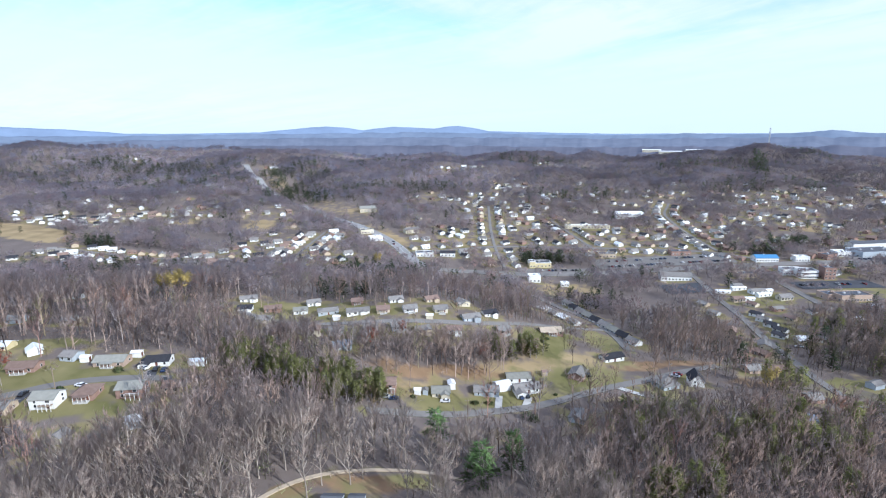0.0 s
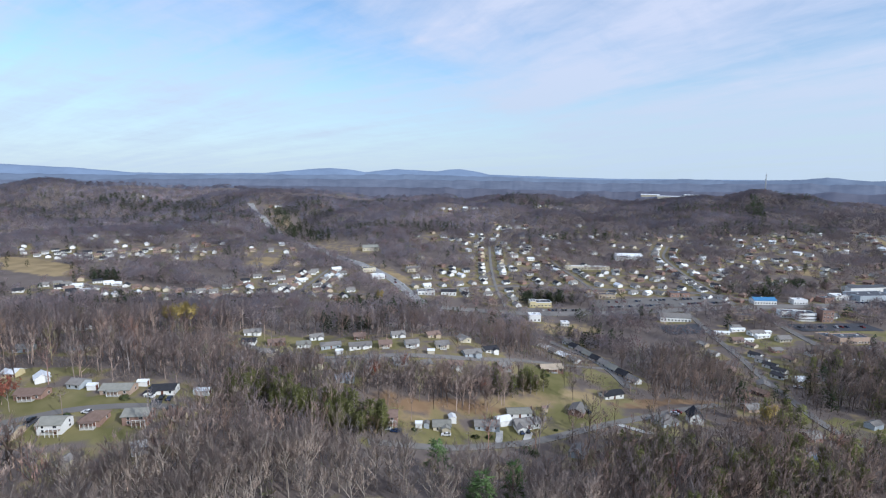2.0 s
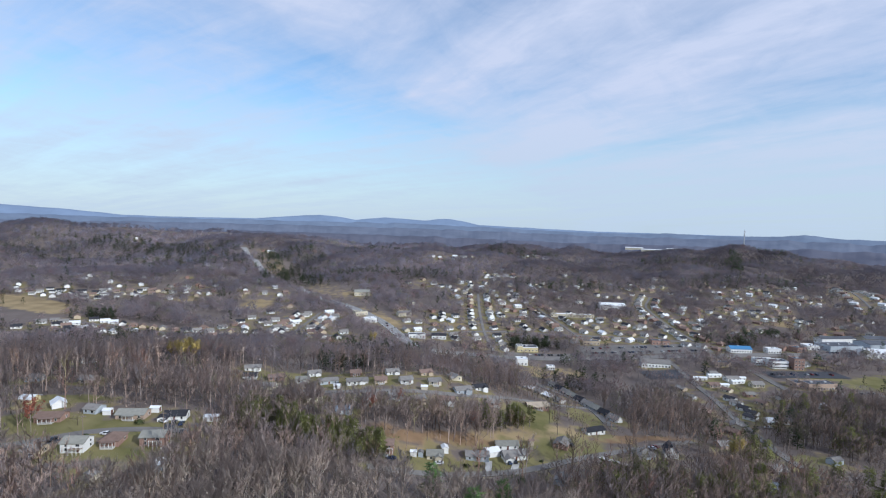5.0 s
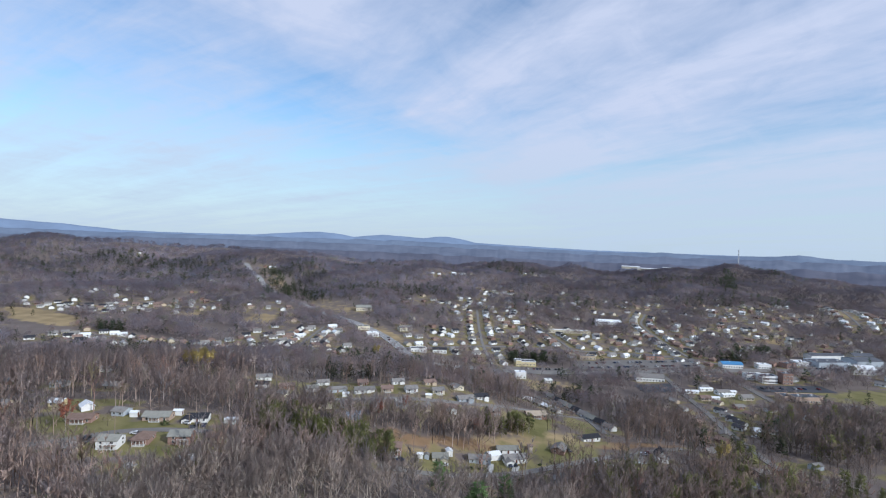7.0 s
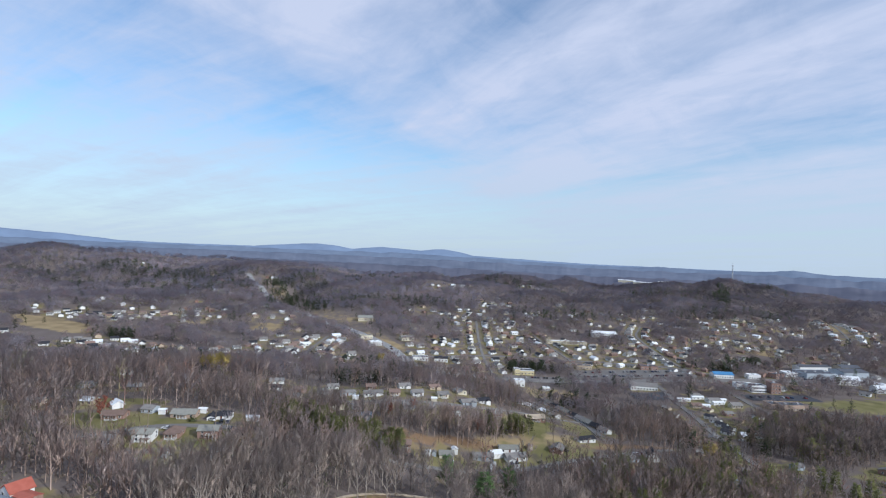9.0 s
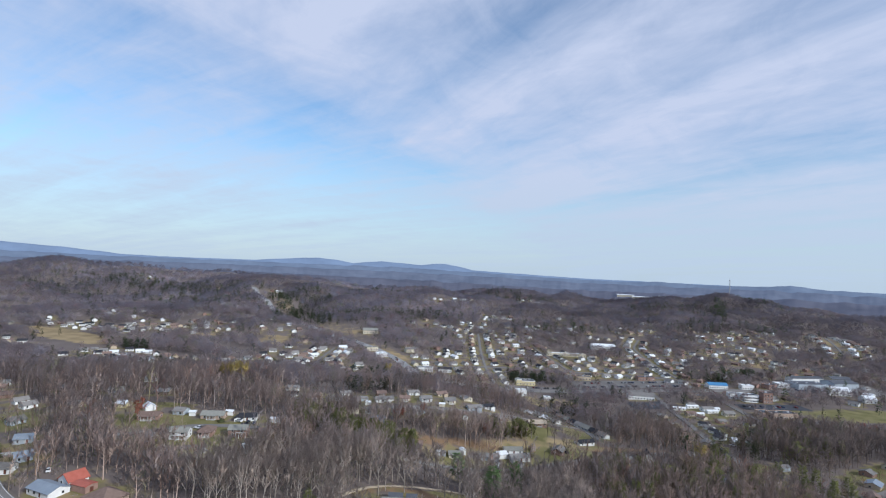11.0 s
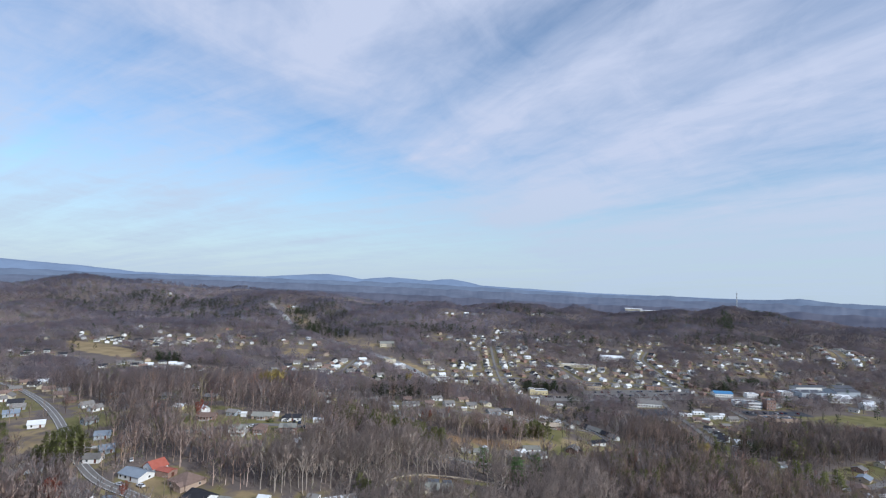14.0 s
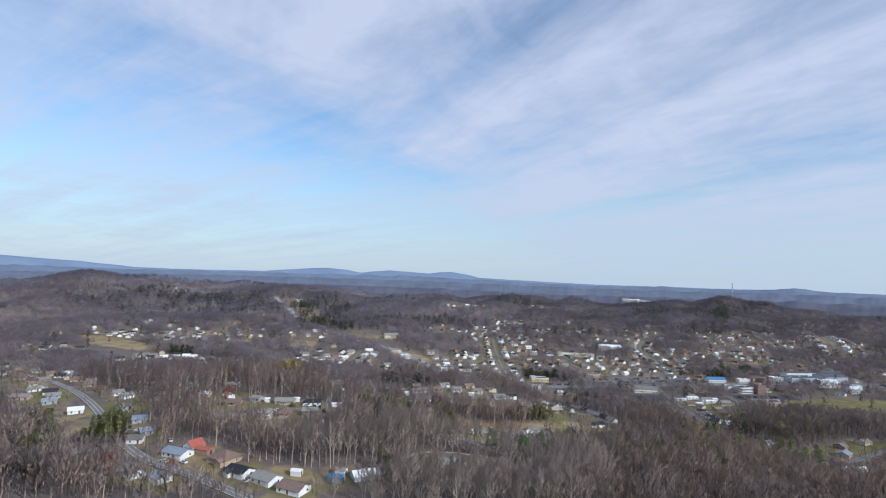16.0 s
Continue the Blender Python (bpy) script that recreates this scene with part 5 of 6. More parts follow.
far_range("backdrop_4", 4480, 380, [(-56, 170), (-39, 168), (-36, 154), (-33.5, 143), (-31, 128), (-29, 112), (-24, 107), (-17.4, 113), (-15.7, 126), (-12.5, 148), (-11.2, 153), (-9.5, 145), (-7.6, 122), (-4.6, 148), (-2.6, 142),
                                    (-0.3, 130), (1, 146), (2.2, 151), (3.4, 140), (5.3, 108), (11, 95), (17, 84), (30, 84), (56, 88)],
          range_matter("pale_haze_mountains", (0.10, 0.13, 0.18), (0.138, 0.176, 0.266)), 3, "mountains on the horizon, tinted pale blue for haze", 4.0)


# ---- trees ----
def tube(p, q, r0, r1, sides=3):
    """A tapered stick between two points: points and triangles."""
    d = (q - p) / (np.linalg.norm(q - p) + 1e-9)
    a = np.cross(d, (0.31, 0.83, 0.46))
    a /= np.linalg.norm(a)
    b = np.cross(d, a)
    ring = [np.cos(2 * np.pi * i / sides) * a + np.sin(2 * np.pi * i / sides) * b for i in range(sides)]
    pts = [p + r0 * v for v in ring] + [q + r1 * v for v in ring]
    tri = []
    for i in range(sides):
        j = (i + 1) % sides
        tri += [(i, j, sides + j), (i, sides + j, sides + i)]
    return pts, tri


def sliver(p, q, wide, rg):
    d = q - p
    a = np.cross(d, rg.normal(size=3))
    a *= wide / (2 * np.linalg.norm(a) + 1e-9)
    return [p - a, p + a, q], [(0, 1, 2)]


class Pile:
    def __init__(self):
        self.p, self.f = [], []

    def add(self, made):
        n = len(self.p)
        self.p += made[0]
        self.f += [tuple(n + i for i in t) for t in made[1]]

    def arrays(self):
        return np.array(self.p, float), np.array(self.f, int)


def swing(d, angle, rg):
    a = np.cross(d, rg.normal(size=3))
    a /= np.linalg.norm(a)
    v = d * math.cos(angle) + a * math.sin(angle)
    return v / np.linalg.norm(v)


def bare_tree(seed, level, count=0):
    """A leafless broad-leaved tree one metre high: the pile of its wood and the pile of its twigs. level: 0 near, 1, 2 farther, 3 far."""
    rg = np.random.default_rng(seed)
    wood, twigs = Pile(), Pile()
    lean = np.array([rg.normal() * 0.03, rg.normal() * 0.03, 1.0])
    fork = rg.uniform(0.26, 0.42)
    if level >= 2:
        wide, many, long = ((0.043, 92, 0.15), (0.070, 56, 0.18))[level - 2]
        many = count or many
        wood.add(sliver(np.zeros(3), lean * 0.7, 0.03, rg))
        if level == 2:
            wood.add(sliver(np.zeros(3), lean * 0.7, 0.03, rg))
        for i in range(many):
            v = rg.normal(size=3)
            v /= np.linalg.norm(v)
            p = lean * 0.56 + v * np.array([0.33, 0.33, 0.34]) * rg.uniform(0.4, 1.0)
            d = v * np.array([1, 1, 0.7]) + np.array([0, 0, 0.75]) + rg.normal(size=3) * 0.3
            twigs.add(sliver(p, p + d / np.linalg.norm(d) * long * rg.uniform(0.6, 1.2), wide * rg.uniform(0.6, 1.2), rg))
        return wood, twigs
    trunk = [np.zeros(3), lean * fork * 0.5 + rg.normal(size=3) * 0.006, lean * fork, lean * 0.68 + np.r_[rg.normal(size=2) * 0.02, 0], lean * 0.93 + np.r_[rg.normal(size=2) * 0.04, 0]]
    thick = [0.0135, 0.0115, 0.0095, 0.005, 0.0012]
    if level == 1:
        trunk, thick = [trunk[0], trunk[2], trunk[4]], [0.012, 0.009, 0.002]
    for a, b, r, s in zip(trunk, trunk[1:], thick, thick[1:]):
        wood.add(tube(a, b, r, s, 5 if level == 0 else 3))
    limbs = 12 if level == 0 else 8
    for i in range(limbs):
        h = fork * 0.85 + (0.84 - fork * 0.85) * (i + rg.uniform(0, 0.8)) / limbs
        a = i * 2.4 + rg.uniform(-0.5, 0.5)
        d = np.array([np.cos(a), np.sin(a), rg.uniform(0.9, 2.0)])
        d /= np.linalg.norm(d)
        long = rg.uniform(0.30, 0.46) * (1.15 - 0.85 * (h - fork) / (1 - fork))
        start = lean * h
        mid = start + d * long * 0.5
        end = mid + swing(d, 0.22, rg) * long * 0.5 + np.array([0, 0, 0.045])
        r = 0.0072 * (1.15 - h)
        wood.add(tube(start, mid, r + 0.0015, r, 3))
        wood.add(tube(mid, end, r, 0.0012, 3)) if level == 0 else wood.add(sliver(mid, end, 2 * r, rg))
        for k in range(8 if level == 0 else 6):
            f = rg.uniform(0.25, 1.0)
            base = start + (mid - start) * min(1, 2 * f) + (end - mid) * max(0, 2 * f - 1)
            e = swing(d, rg.uniform(0.3, 0.75), rg) + np.array([0, 0, 0.5])
            e /= np.linalg.norm(e)
            tip = base + e * rg.uniform(0.08, 0.16)
            wood.add(sliver(base, tip, 0.0045, rg))
            for _ in range(12 if level == 0 else 5):
                g = swing(e, rg.uniform(0.2, 0.65), rg) + np.array([0, 0, 0.5])
                b = base + (tip - base) * rg.uniform(0.2, 1.0)
                twigs.add(sliver(b, b + g * rg.uniform(0.035, 0.085), 0.0034 if level == 0 else 0.0078, rg))
    return wood, twigs


def pine(seed, level):
    """An evergreen one metre high: trunk and crown of drooping sprays."""
    rg = np.random.default_rng(seed)
    wood, sprays = Pile(), Pile()
    wood.add(tube(np.zeros(3), np.array([0, 0, 0.95]), 0.018, 0.002, 5 if level == 0 else 3))
    rounds, each, leaves = ((17, 7, 9), (9, 5, 5), (6, 4, 3))[level]
    for i in range(rounds):
        h = 0.20 + 0.78 * i / rounds
        for k in range(each):
            a = rg.uniform(0, 2 * np.pi)
            out = 0.25 * (1.08 - h) ** 0.7 * rg.uniform(0.6, 1.25) + 0.015
            p, q = np.array([0, 0, h]), np.array([np.cos(a) * out, np.sin(a) * out, h + rg.uniform(-0.03, 0.05)])
            if level == 0:
                wood.add(sliver(p, q, 0.008, rg))
            for _ in range(leaves):
                b = p + (q - p) * rg.uniform(0.3, 1.0)
                g = np.array([np.cos(a), np.sin(a), 0]) * rg.uniform(0.02, 0.06) + rg.normal(size=3) * 0.03 + np.array([0, 0, rg.uniform(-0.01, 0.03)])
                sprays.add(sliver(b, b + g, (0.019, 0.044, 0.075)[level], rg))
    return wood, sprays


def leafy(seed):
    """A small tree that still holds its dry leaves, one metre high."""
    rg = np.random.default_rng(seed)
    wood, leaves = bare_tree(seed, 1)
    p = np.array(leaves.p).reshape(-1, 3, 3)[:, 2]
    for q in p:
        for _ in range(3):
            b = q + rg.normal(size=3) * 0.03
            leaves.add(sliver(b, b + rg.normal(size=3) * 0.03, 0.035, rg))
    return wood, leaves


def roundness(p, wood=None, flat=0.0):
    """For each point of a tree one metre high, which way its outside faces: crowns as a whole, trunks and limbs each for itself."""
    p = np.asarray(p)
    v = (p - (0, 0, 0.5)) * (1.2, 1.2, 0.75)
    v[:, 2] = np.maximum(v[:, 2], -0.15) + flat
    if wood is not None:
        side = p[:, :2] / (np.linalg.norm(p[:, :2], axis=1, keepdims=True) + 1e-6)
        v[wood] = np.concatenate([side, np.full((len(p), 1), 0.35)], 1)[wood]
    return v / (np.linalg.norm(v, axis=1, keepdims=True) + 1e-6)


def mesh_of(name, pile, material):
    me = bpy.data.meshes.new(name)
    me.from_pydata([tuple(v) for v in pile.p], [], pile.f)
    me.materials.append(material)
    attr = me.attributes.new("round", "FLOAT_VECTOR", "POINT")
    attr.data.foreach_set("vector", roundness(np.array(pile.p)).astype(np.float32).ravel())
    return me


def tree_thing(piles, wood_matter, leaf_matter, label, category, group, name="tree"):
    ob = new(name)
    tagged(ob, label, category, group)
    for kind, pile, material in (("trunk", piles[0], wood_matter), ("crown", piles[1], leaf_matter)):
        child = new(kind, mesh_of(kind, pile, material))
        child.parent = ob
    return ob


def standing(x, y, size, rg):
    return Matrix.Translation((x, y, float(lie(x, y)) - 0.2)) @ Matrix.Rotation(rg.uniform(0, 6.28), 4, "Z") @ Matrix.Scale(size, 4)


def plant(protos, spots, rg, lo, hi):
    """Copies of a few trees at the given places; the first copies are the trees themselves."""
    for n, (x, y) in enumerate(spots):
        m, base = standing(x, y, rg.uniform(lo, hi) * float(low_of(np.array([x]), np.array([y]))[0]), rg), protos[n % len(protos)]
        if n < len(protos):
            base.matrix_basis = m
        else:
            made = copy_thing(base, Matrix())
            made.matrix_basis = m


def wooded(x, y, thick=1.0):
    """How likely a tree stands at each place."""
    p = np.ones(x.shape) * thick
    for a, b, rx, ry, turn, kind, strength in CLEARINGS:
        d = spread_of(x, y, a, b, rx, ry, turn)
        p = np.where(d < 1.0, np.minimum(p, {"clay": 0.35, "grove": 0.2, "open": 0.34}.get(kind, 0.0 if strength > 1.5 else 0.2 if 262 < b < 340 else 0.08)), p)
    p = np.where(near_road(x, y) < 1.2, 0, p)
    home = np.minimum(near_home(x, y), np.where(y < 340, near_home(x, y + 9.0) + 1.5, 1e3))
    p = np.where(home < 3.5, 0, np.where(home < 8, np.minimum(p, np.where(y < 340, 0.35, 0.55)), p))
    return p


def scatter(x0, x1, y0, y1, gap, seed, clumps=False):
    rg = np.random.default_rng(seed)
    gx, gy = np.meshgrid(np.arange(x0, x1, gap), np.arange(y0, y1, gap))
    gx, gy = gx + rg.uniform(-0.5, 0.5, gx.shape) * gap, gy + rg.uniform(-0.5, 0.5, gx.shape) * gap
    gx, gy = gx.ravel(), gy.ravel()
    seen = np.abs(gx + 25) < 0.90 * (gy + 165) + 12
    gx, gy = gx[seen], gy[seen]
    thick = np.clip(0.62 + 1.0 * np.sin(gx / 23 + 1.5 * np.sin(gy / 31)) * np.sin(gy / 27 + gx / 61), 0.16, 1) if clumps else 1.0
    keep = rg.uniform(size=gx.shape) < wooded(gx, gy) * thick
    return gx[keep], gy[keep]


def woodland(name, templates, x, y, sizes, rg, material, label, tones, sink=0.3, broad=(0.85, 1.2), bark=0.74, flat=0.06):
    """Many trees in one mesh."""
    P, F, C, N = [], [], [], []
    base = 0
    kind = rg.integers(0, len(templates), len(x))
    z = lie(x, y) - sink
    for k, (tp, tf, tw) in enumerate(templates):
        tr = roundness(tp, tw, flat)
        sel = np.where(kind == k)[0]
        if not len(sel):
            continue
        a = rg.uniform(0, 2 * np.pi, len(sel))
        s = sizes[sel]
        wide = s * rg.uniform(*broad, len(sel))
        px = (tp[None, :, 0] * np.cos(a)[:, None] - tp[None, :, 1] * np.sin(a)[:, None]) * wide[:, None] + x[sel][:, None]
        py = (tp[None, :, 0] * np.sin(a)[:, None] + tp[None, :, 1] * np.cos(a)[:, None]) * wide[:, None] + y[sel][:, None]
        pz = tp[None, :, 2] * s[:, None] + z[sel][:, None]
        pts = np.stack([px, py, pz], -1)
        n = len(tp)
        faces = tf[None] + (base + np.arange(len(sel)) * n)[:, None, None]
        tone = tones(x[sel], y[sel], rg)
        col = np.ones((len(sel), n, 4))
        col[..., :3] = tone[:, None, :] * np.where(tw, bark, 0.96)[None, :, None]
        rn = np.stack([tr[None, :, 0] * np.cos(a)[:, None] - tr[None, :, 1] * np.sin(a)[:, None], tr[None, :, 0] * np.sin(a)[:, None] + tr[None, :, 1] * np.cos(a)[:, None], np.broadcast_to(tr[None, :, 2], px.shape)], -1)
        # a wood as a whole takes light like the slope it stands on
        e = 12.0
        slope = np.stack([-(lie(x[sel] + e, y[sel]) - lie(x[sel] - e, y[sel])) / (2 * e), -(lie(x[sel], y[sel] + e) - lie(x[sel], y[sel] - e)) / (2 * e), 0 * a], -1)
        rn = rn + slope[:, None, :]
        rn = rn / np.linalg.norm(rn, axis=-1, keepdims=True)
        N.append(rn.reshape(-1, 3))
        P.append(pts.reshape(-1, 3)), F.append(faces.reshape(-1, 3)), C.append(col.reshape(-1, 4))
        base += n * len(sel)
    ob = sheet(name, np.concatenate(P), np.concatenate(F), material, np.concatenate(C))
    attr = ob.data.attributes.new("round", "FLOAT_VECTOR", "POINT")
    attr.data.foreach_set("vector", np.concatenate(N).astype(np.float32).ravel())
    return tagged(ob, label, "woodland", kind="stuff")


def low_of(x, y):
    """Trees kept lower round the open spots, so that the camera sees past them."""
    f = np.ones(np.shape(x))
    for a, b, rx, ry, turn, kind, strength in CLEARINGS:
        if kind == "open":
            f = np.minimum(f, np.clip(0.25 + 0.42 * spread_of(x, y, a, b, rx, ry, turn), 0.55, 1.0))
    return f


def sizes_of(x, y, rg, lo, hi):
    """Heights of trees, taller in old stands."""
    stand = 0.5 + 0.5 * np.sin(x / 31 + 2 * np.sin(y / 43)) * np.sin(y / 37 + x / 90)
    return lo + (hi - lo) * np.clip(0.55 * stand + rg.uniform(0, 0.6, len(x)), 0, 1.1)


def joined(piles):
    a, b = piles
    p, f = Pile(), None
    p.p, p.f = list(a.p), list(a.f)
    n = len(p.p)
    p.add((b.p, b.f))
    tp, tf = p.arrays()
    return tp, tf, np.arange(len(tp)) < n


def bare_tones(x, y, rg):
    """Greys and browns that drift over the woods, with a warmer tree here and there."""
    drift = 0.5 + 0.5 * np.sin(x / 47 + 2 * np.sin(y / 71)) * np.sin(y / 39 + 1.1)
    grove = 1.10 - 0.48 / (1 + np.exp(-(x / (y + 250) - 0.14) / 0.11))  # shade put into the colour: woods lighter to the left, darker to the right
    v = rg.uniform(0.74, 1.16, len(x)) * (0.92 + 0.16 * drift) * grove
    warm = 0.018 + rg.normal(0, 0.045, len(x)) + 0.06 * (drift - 0.5)
    tone = np.stack([v * (1 + warm), v, v * (1 - warm)], -1)
    red = rg.uniform(size=len(x)) < 0.02
    tone[red] = tone[red] * np.array([1.08, 0.88, 0.85])
    rust = (rg.uniform(size=len(x)) < 0.55) & (spread_of(x, y, 262, 205, 60, 26, 25) < 1)
    tone[rust] = tone[rust] * np.array([1.15, 0.82, 0.76])
    olive = rg.uniform(size=len(x)) < 0.035
    tone[olive] = tone[olive] * np.array([0.82, 0.93, 0.66])
    return tone


def brush_tones(x, y, rg):
    # brush darkens to the right as well, shade put into its tone
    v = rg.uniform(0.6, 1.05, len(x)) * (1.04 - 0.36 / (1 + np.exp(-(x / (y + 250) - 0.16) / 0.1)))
    green = (rg.uniform(size=len(x)) < 0.12) * 1.0
    return np.stack([v * (1.0 - 0.3 * green), v * (1 - 0.08 * green), v * (0.94 - 0.4 * green)], -1)


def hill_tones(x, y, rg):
    """Winter crowns, purple-grey, in wavy darker patches; a bluer tint grows with distance for haze."""
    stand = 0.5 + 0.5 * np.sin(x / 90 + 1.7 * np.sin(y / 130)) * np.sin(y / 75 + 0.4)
    # haze put into the colour: bluer and darker with distance
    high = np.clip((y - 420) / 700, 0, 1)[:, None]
    haze_tint = np.array([0.97, 1.0, 1.10]) * (1 - high) + np.array([0.76, 0.86, 1.10]) * high
    return bare_tones(x, y, rg) * haze_tint * (1 - high + high * (0.60 + 0.46 * stand)[:, None])


def pine_tones(x, y, rg):
    v = rg.uniform(0.6, 1.2, len(x))
    return np.stack([v * rg.uniform(0.85, 1.15, len(x)), v, v * 1.0], -1)


rg = np.random.default_rng(3)
pick = random.Random(9)
# nearest leafless trees, each a thing of its own
nx, ny = scatter(-340, 330, 62, 205, 5.7, 21)
order = np.argsort(np.hypot(0.6 * (nx + 30), ny - 110))
near_set = order[:290]
protos = [tree_thing(bare_tree(100 + i, 0), BARK, TWIG, "tall leafless broad-leaved tree with pale grey trunk", "tree", "leafless trees") for i in range(7)]
plant(protos, [(nx[i], ny[i]) for i in near_set if nx[i] < 45], pick, 15, 22)
# near trees to the right take the darkened bark and twigs, for shade
oaks = [tree_thing(bare_tree(130 + i, 0), SHADEBARK, SHADETWIG, "leafless broad-leaved tree with bark and twigs darkened for shade", "tree", "leafless oaks") for i in range(5)]
plant(oaks, [(nx[i], ny[i]) for i in near_set if nx[i] >= 45], pick, 13, 20)
rest = order[290:]
mx, my = scatter(-500, 540, 205, 345, 6.5, 22)
# the steep bank above the lane stays thick with tall trees
bx, by = np.meshgrid(np.arange(-78, 34, 4.6), np.arange(238, 264, 4.6))
bx, by = bx.ravel() + rg.uniform(-2.2, 2.2, bx.size), by.ravel() + rg.uniform(-2.2, 2.2, bx.size)
ok = (near_home(bx, by) > 4) & (rg.uniform(size=bx.size) < 0.75)
x1, y1 = np.r_[nx[rest], mx, bx[ok]], np.r_[ny[rest], my, by[ok]]
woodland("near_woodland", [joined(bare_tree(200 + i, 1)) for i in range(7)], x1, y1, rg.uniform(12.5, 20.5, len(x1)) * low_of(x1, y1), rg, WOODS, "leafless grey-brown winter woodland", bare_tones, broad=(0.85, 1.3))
# saplings and brush under and between the tall trees
ux, uy = scatter(-500, 540, 75, 345, 5.2, 25)
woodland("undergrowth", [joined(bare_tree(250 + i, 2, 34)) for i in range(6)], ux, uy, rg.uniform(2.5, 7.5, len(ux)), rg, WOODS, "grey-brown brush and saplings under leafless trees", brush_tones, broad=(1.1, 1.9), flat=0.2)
x2, y2 = scatter(-1050, 1120, 345, 900, 7.9, 23, True)
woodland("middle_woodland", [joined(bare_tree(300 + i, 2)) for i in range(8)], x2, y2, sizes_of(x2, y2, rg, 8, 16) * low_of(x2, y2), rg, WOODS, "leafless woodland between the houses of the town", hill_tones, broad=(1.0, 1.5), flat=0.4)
x3, y3 = scatter(-1600, 1650, 900, 1800, 11.5, 24)
# behind the crest, hidden from the camera, three trees in four are left out
front = y3 < 1330 + 240 * np.sin((x3 + 900) / 1500) * (np.abs(x3) < 900)
thin = front | (rg.uniform(size=len(x3)) < 0.25)
x3, y3 = x3[thin], y3[thin]
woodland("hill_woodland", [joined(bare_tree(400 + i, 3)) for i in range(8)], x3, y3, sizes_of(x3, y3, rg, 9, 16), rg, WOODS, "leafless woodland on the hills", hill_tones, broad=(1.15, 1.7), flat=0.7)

# evergreens: groves, and single pines near by
pines = [tree_thing(pine(500 + i, 0), BARK, NEEDLES, "dark green pine standing among leafless trees", "pine tree", "pine trees", "pine_tree") for i in range(5)]
spots = []
# clumps round (255, 285) are added as dark stand-ins for shaded bare trees
for a, b, rx, ry, many in ((-50, 205, 27, 9, 66), (-84, 214, 18, 10, 20), (38, 262, 18, 9, 15), (95, 176, 40, 24, 26), (135, 185, 30, 24, 18), (190, 180, 34, 22, 10), (70, 140, 30, 16, 10), (150, 140, 50, 26, 14), (255, 285, 34, 26, 9), (268, 318, 30, 16, 7), (236, 258, 24, 10, 5), (-226, 143, 11, 13, 36), (-60, 106, 10, 6, 6), (-235, 102, 8, 9, 9), (-270, 150, 9, 12, 8), (-233, 115, 5, 6, 5), (166, 234, 10, 10, 6), (-250, 120, 14, 14, 8)):
    for _ in range(many):
        t, q = pick.uniform(0, 6.28), math.sqrt(pick.random())
        spots.append((a + rx * q * math.cos(t), b + ry * q * math.sin(t)))
tall = [(-3, 178), (23, 157), (12, 149)] + [(-219 + 9 * math.sin(2.4 * k) * math.sqrt(k / 14), 138 + 11 * math.cos(2.4 * k) * math.sqrt(k / 14)) for k in range(14)]
tall += [(-237 + 9 * math.sin(2.4 * k) * math.sqrt(k / 12), 106 + 12 * math.cos(2.4 * k) * math.sqrt(k / 12)) for k in range(12)] + [(-268, 148), (-263, 153), (-272, 156), (-258, 146)]
fx, fy = np.array([s[0] for s in spots]), np.array([s[1] for s in spots])
ok = (near_home(fx, fy) > 3) & (near_road(fx, fy) > 2)
plant(pines, [s for s, o in zip(spots, ok) if o and s[0] < 60], pick, 10, 16)
for n, (x, y) in enumerate(s for s, o in zip(spots, ok) if o and s[0] >= 60):
    copy_thing(pines[n % len(pines)], Matrix()).matrix_basis = standing(x, y, pick.uniform(11, 17), pick)
fir = tree_thing(pine(540, 0), BARK, FIR, "bright green conical fir at the edge of a clearing", "fir tree", "fir trees", "fir_tree")
for n, (x, y) in enumerate(tall[:3]):
    (fir if n == 0 else copy_thing(fir, Matrix())).matrix_basis = standing(x, y, (16.0, 19.0, 16.5)[n], pick) @ Matrix.Diagonal(((1.45, 1.45, 1), (1.1, 1.1, 1), (1.7, 1.7, 1))[n] + (1,))
for n, (x, y) in enumerate(tall[3:]):
    copy_thing(pines[n % len(pines)], Matrix()).matrix_basis = standing(x, y, pick.uniform(14, 18), pick)
gx, gy = [], []
for a, b, rx, ry, many in ((105, 540, 34, 7, 60), (330, 545, 40, 10, 60), (400, 590, 50, 14, 60), (-385, 580, 16, 12, 26), (-480, 1080, 180, 130, 220), (-760, 1080, 130, 120, 170), (-640, 1190, 140, 60, 260), (-300, 1080, 70, 120, 160), (200, 1250, 140, 60, 120), (-120, 1250, 120, 50, 100), (620, 1200, 160, 60, 120), (-250, 920, 60, 90, 150), (-60, 930, 120, 30, 120),
                           (-60, 350, 30, 20, 20), (-40, 460, 60, 16, 40), (900, 1420, 26, 190, 120), (1010, 1500, 14, 120, 40), (605, 1005, 8, 26, 22), (632, 1050, 8, 26, 22), (660, 1100, 8, 28, 24), (690, 1150, 9, 28, 26), (722, 1205, 9, 30, 28), (752, 1258, 9, 30, 28), (778, 1305, 9, 26, 24), (240, 880, 120, 30, 60), (180, 280, 40, 30, 24), (250, 300, 30, 20, 20), (-300, 460, 80, 30, 30), (120, 410, 30, 20, 16), (560, 900, 120, 60, 90), (60, 700, 10, 8, 8)):
    t, q = rg.uniform(0, 6.28, many), np.sqrt(rg.uniform(size=many))
    gx.append(a + rx * q * np.cos(t)), gy.append(b + ry * q * np.sin(t))
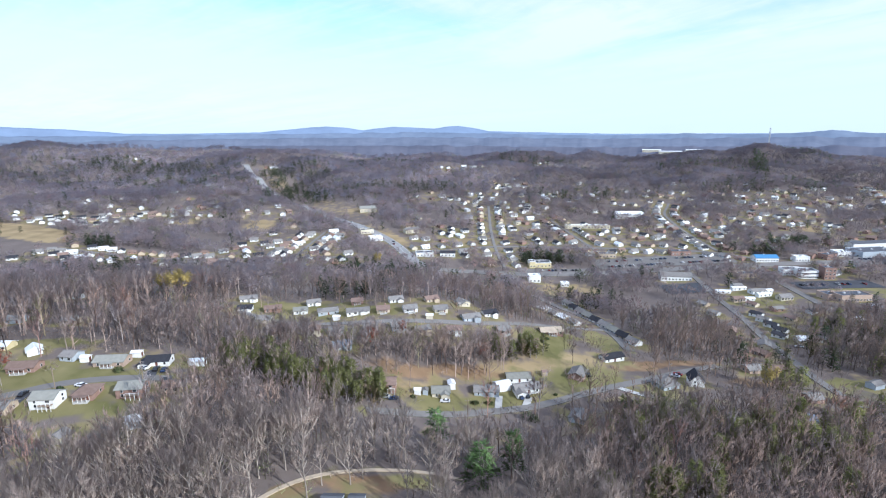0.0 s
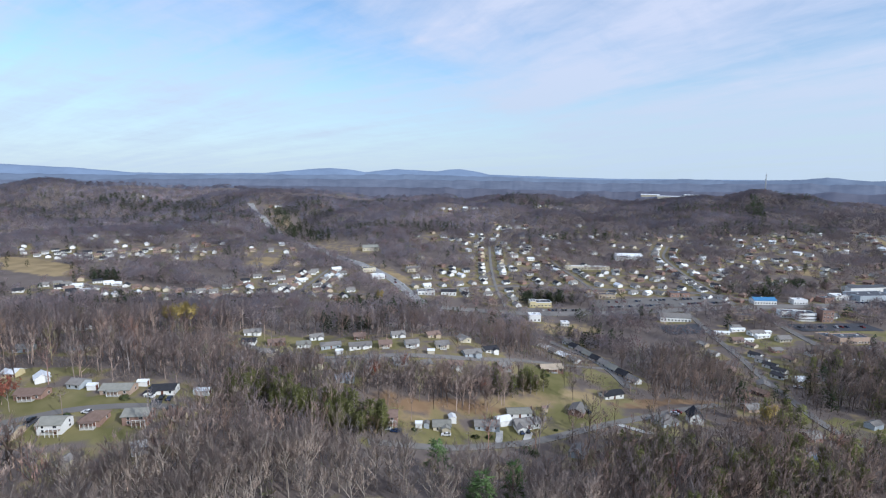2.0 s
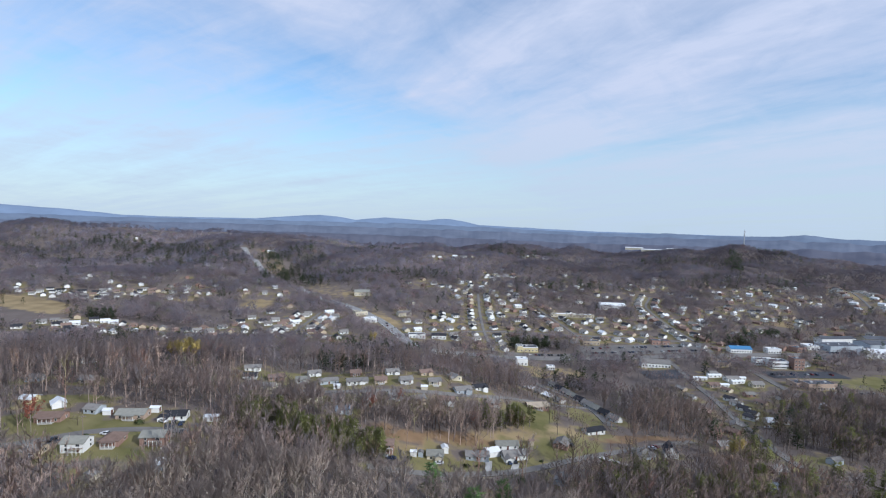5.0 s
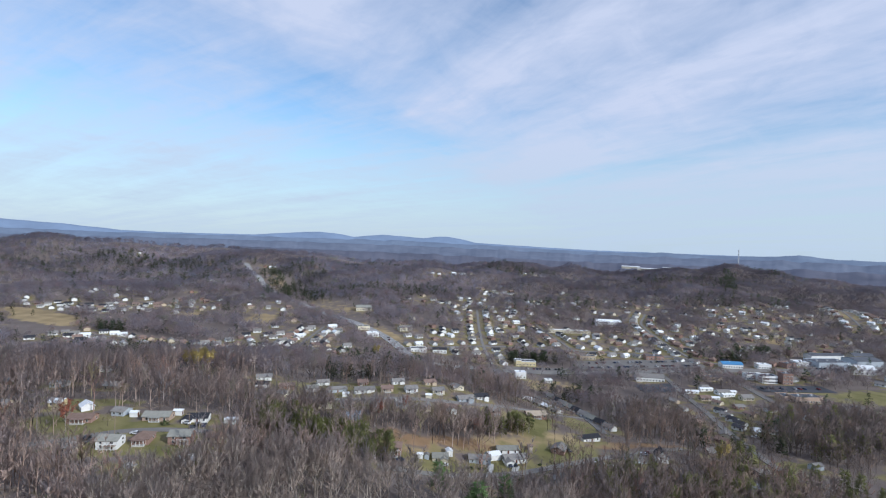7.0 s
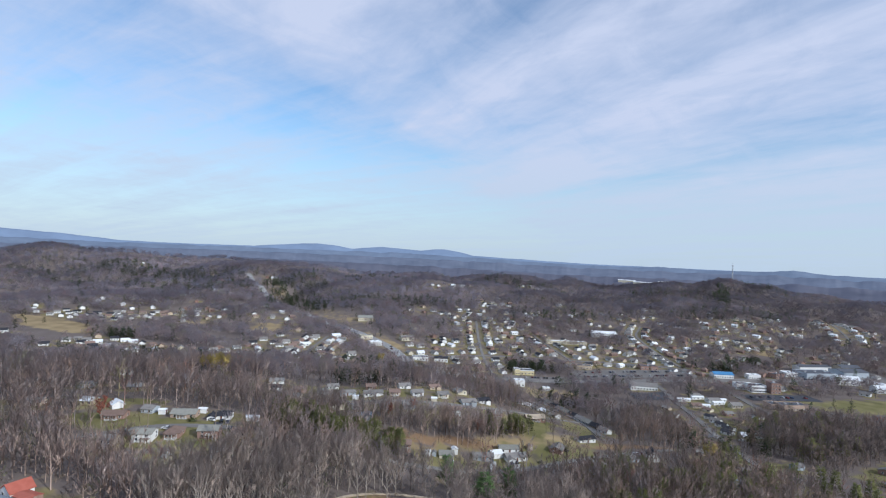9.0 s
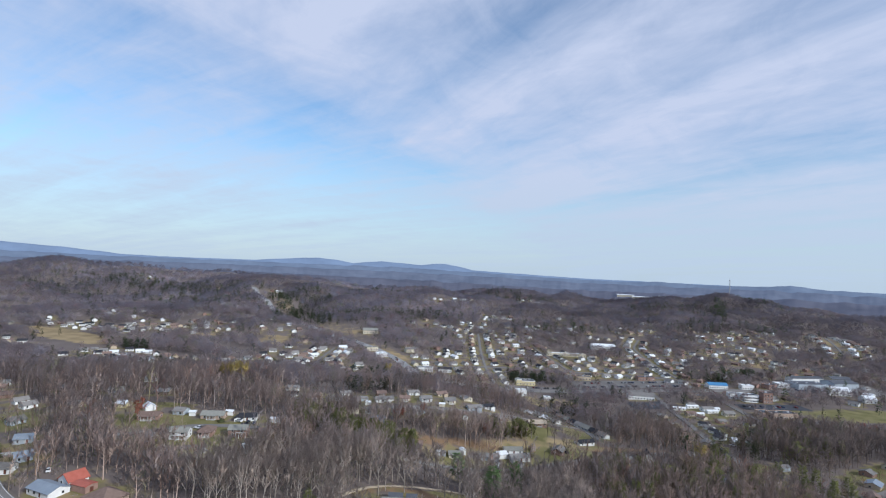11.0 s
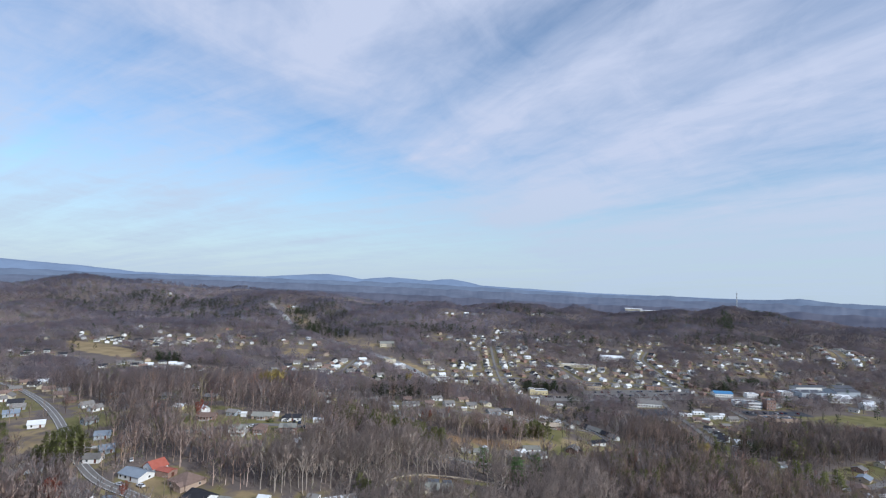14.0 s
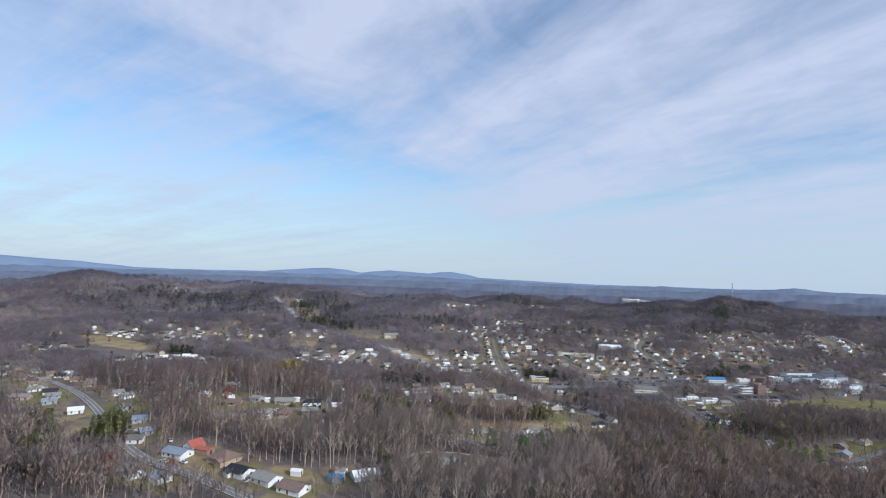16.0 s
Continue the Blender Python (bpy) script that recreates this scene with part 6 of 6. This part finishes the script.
# and single evergreens among the houses
gx.append(rg.uniform(-620, 820, 330)), gy.append(rg.uniform(350, 1000, 330))
gx, gy = np.concatenate(gx), np.concatenate(gy)
ok = (near_home(gx, gy) > 3) & (near_road(gx, gy) > 2)
gx, gy = gx[ok], gy[ok]
for name, far, level, label in (("pine_woodland", gy < 800, 1, "dark evergreen groves among the houses"), ("far_pine_woodland", gy >= 800, 2, "dark evergreen groves on the hills")):
    woodland(name, [joined(pine(520 + i, level)) for i in range(4)], gx[far], gy[far], rg.uniform(9, 15, far.sum()) * (1.0 if level == 1 else 1.25), rg, PINEWOODS, label, pine_tones)

# trees that hold their dry leaves, and shrubs
red = [tree_thing(leafy(600 + i), BARK, REDLEAF, "small tree holding dry dark red leaves", "tree", "red-leaved trees") for i in range(2)]
plant(red, [(-38, 255), (-36, 257), (-22, 262), (360, 340), (368, 344), (352, 338), (-176, 192), (20, 252), (-165, 95), (-190, 87), (-186, 84), (225, 150), (250, 160), (-37, 248), (-40, 250)], pick, 10, 15)
ochre = [tree_thing(leafy(620), BARK, OCHRELEAF, "broad tree holding dry ochre leaves", "tree", "ochre-leaved trees")]
plant(ochre, [(-172, 326), (-165, 322), (-179, 323), (-170, 318), (150, 222), (-60, 470)], pick, 14, 17)


def shrub(x, y, wide, tall, seed):
    ob = thing("shrub", x, y, 0, "dense dark rounded garden shrub on a lawn", "shrub", "garden shrubs")
    g, pile = np.random.default_rng(seed), Pile()
    for _ in range(420):
        v = g.normal(size=3)
        v /= np.linalg.norm(v)
        v[2] = abs(v[2])
        p = v * np.array([wide, wide * 0.8, tall]) * g.uniform(0.55, 1.0)
        pile.add(sliver(p, p + g.normal(size=3) * 0.28, 0.25, g))
    child = new("foliage", mesh_of("foliage", pile, HEDGE))
    child.parent = ob


for n, (sx, sy, w, t) in enumerate(((14, 218, 2.2, 1.5), (20.5, 219, 2.4, 1.5), (-150, 188, 1.6, 1.4), (44, 240, 1.5, 1.2), (47, 237, 1.8, 1.6), (36, 207, 3.0, 4.5), (39, 205, 2.5, 3.5), (-14, 215, 1.5, 1.2),
                                    (60, 286, 1.6, 1.2), (53, 228, 1.0, 0.9), (-136, 203, 2.4, 3.0), (98, 214, 1.8, 1.6))):
    shrub(sx, sy, w, t, 700 + n)
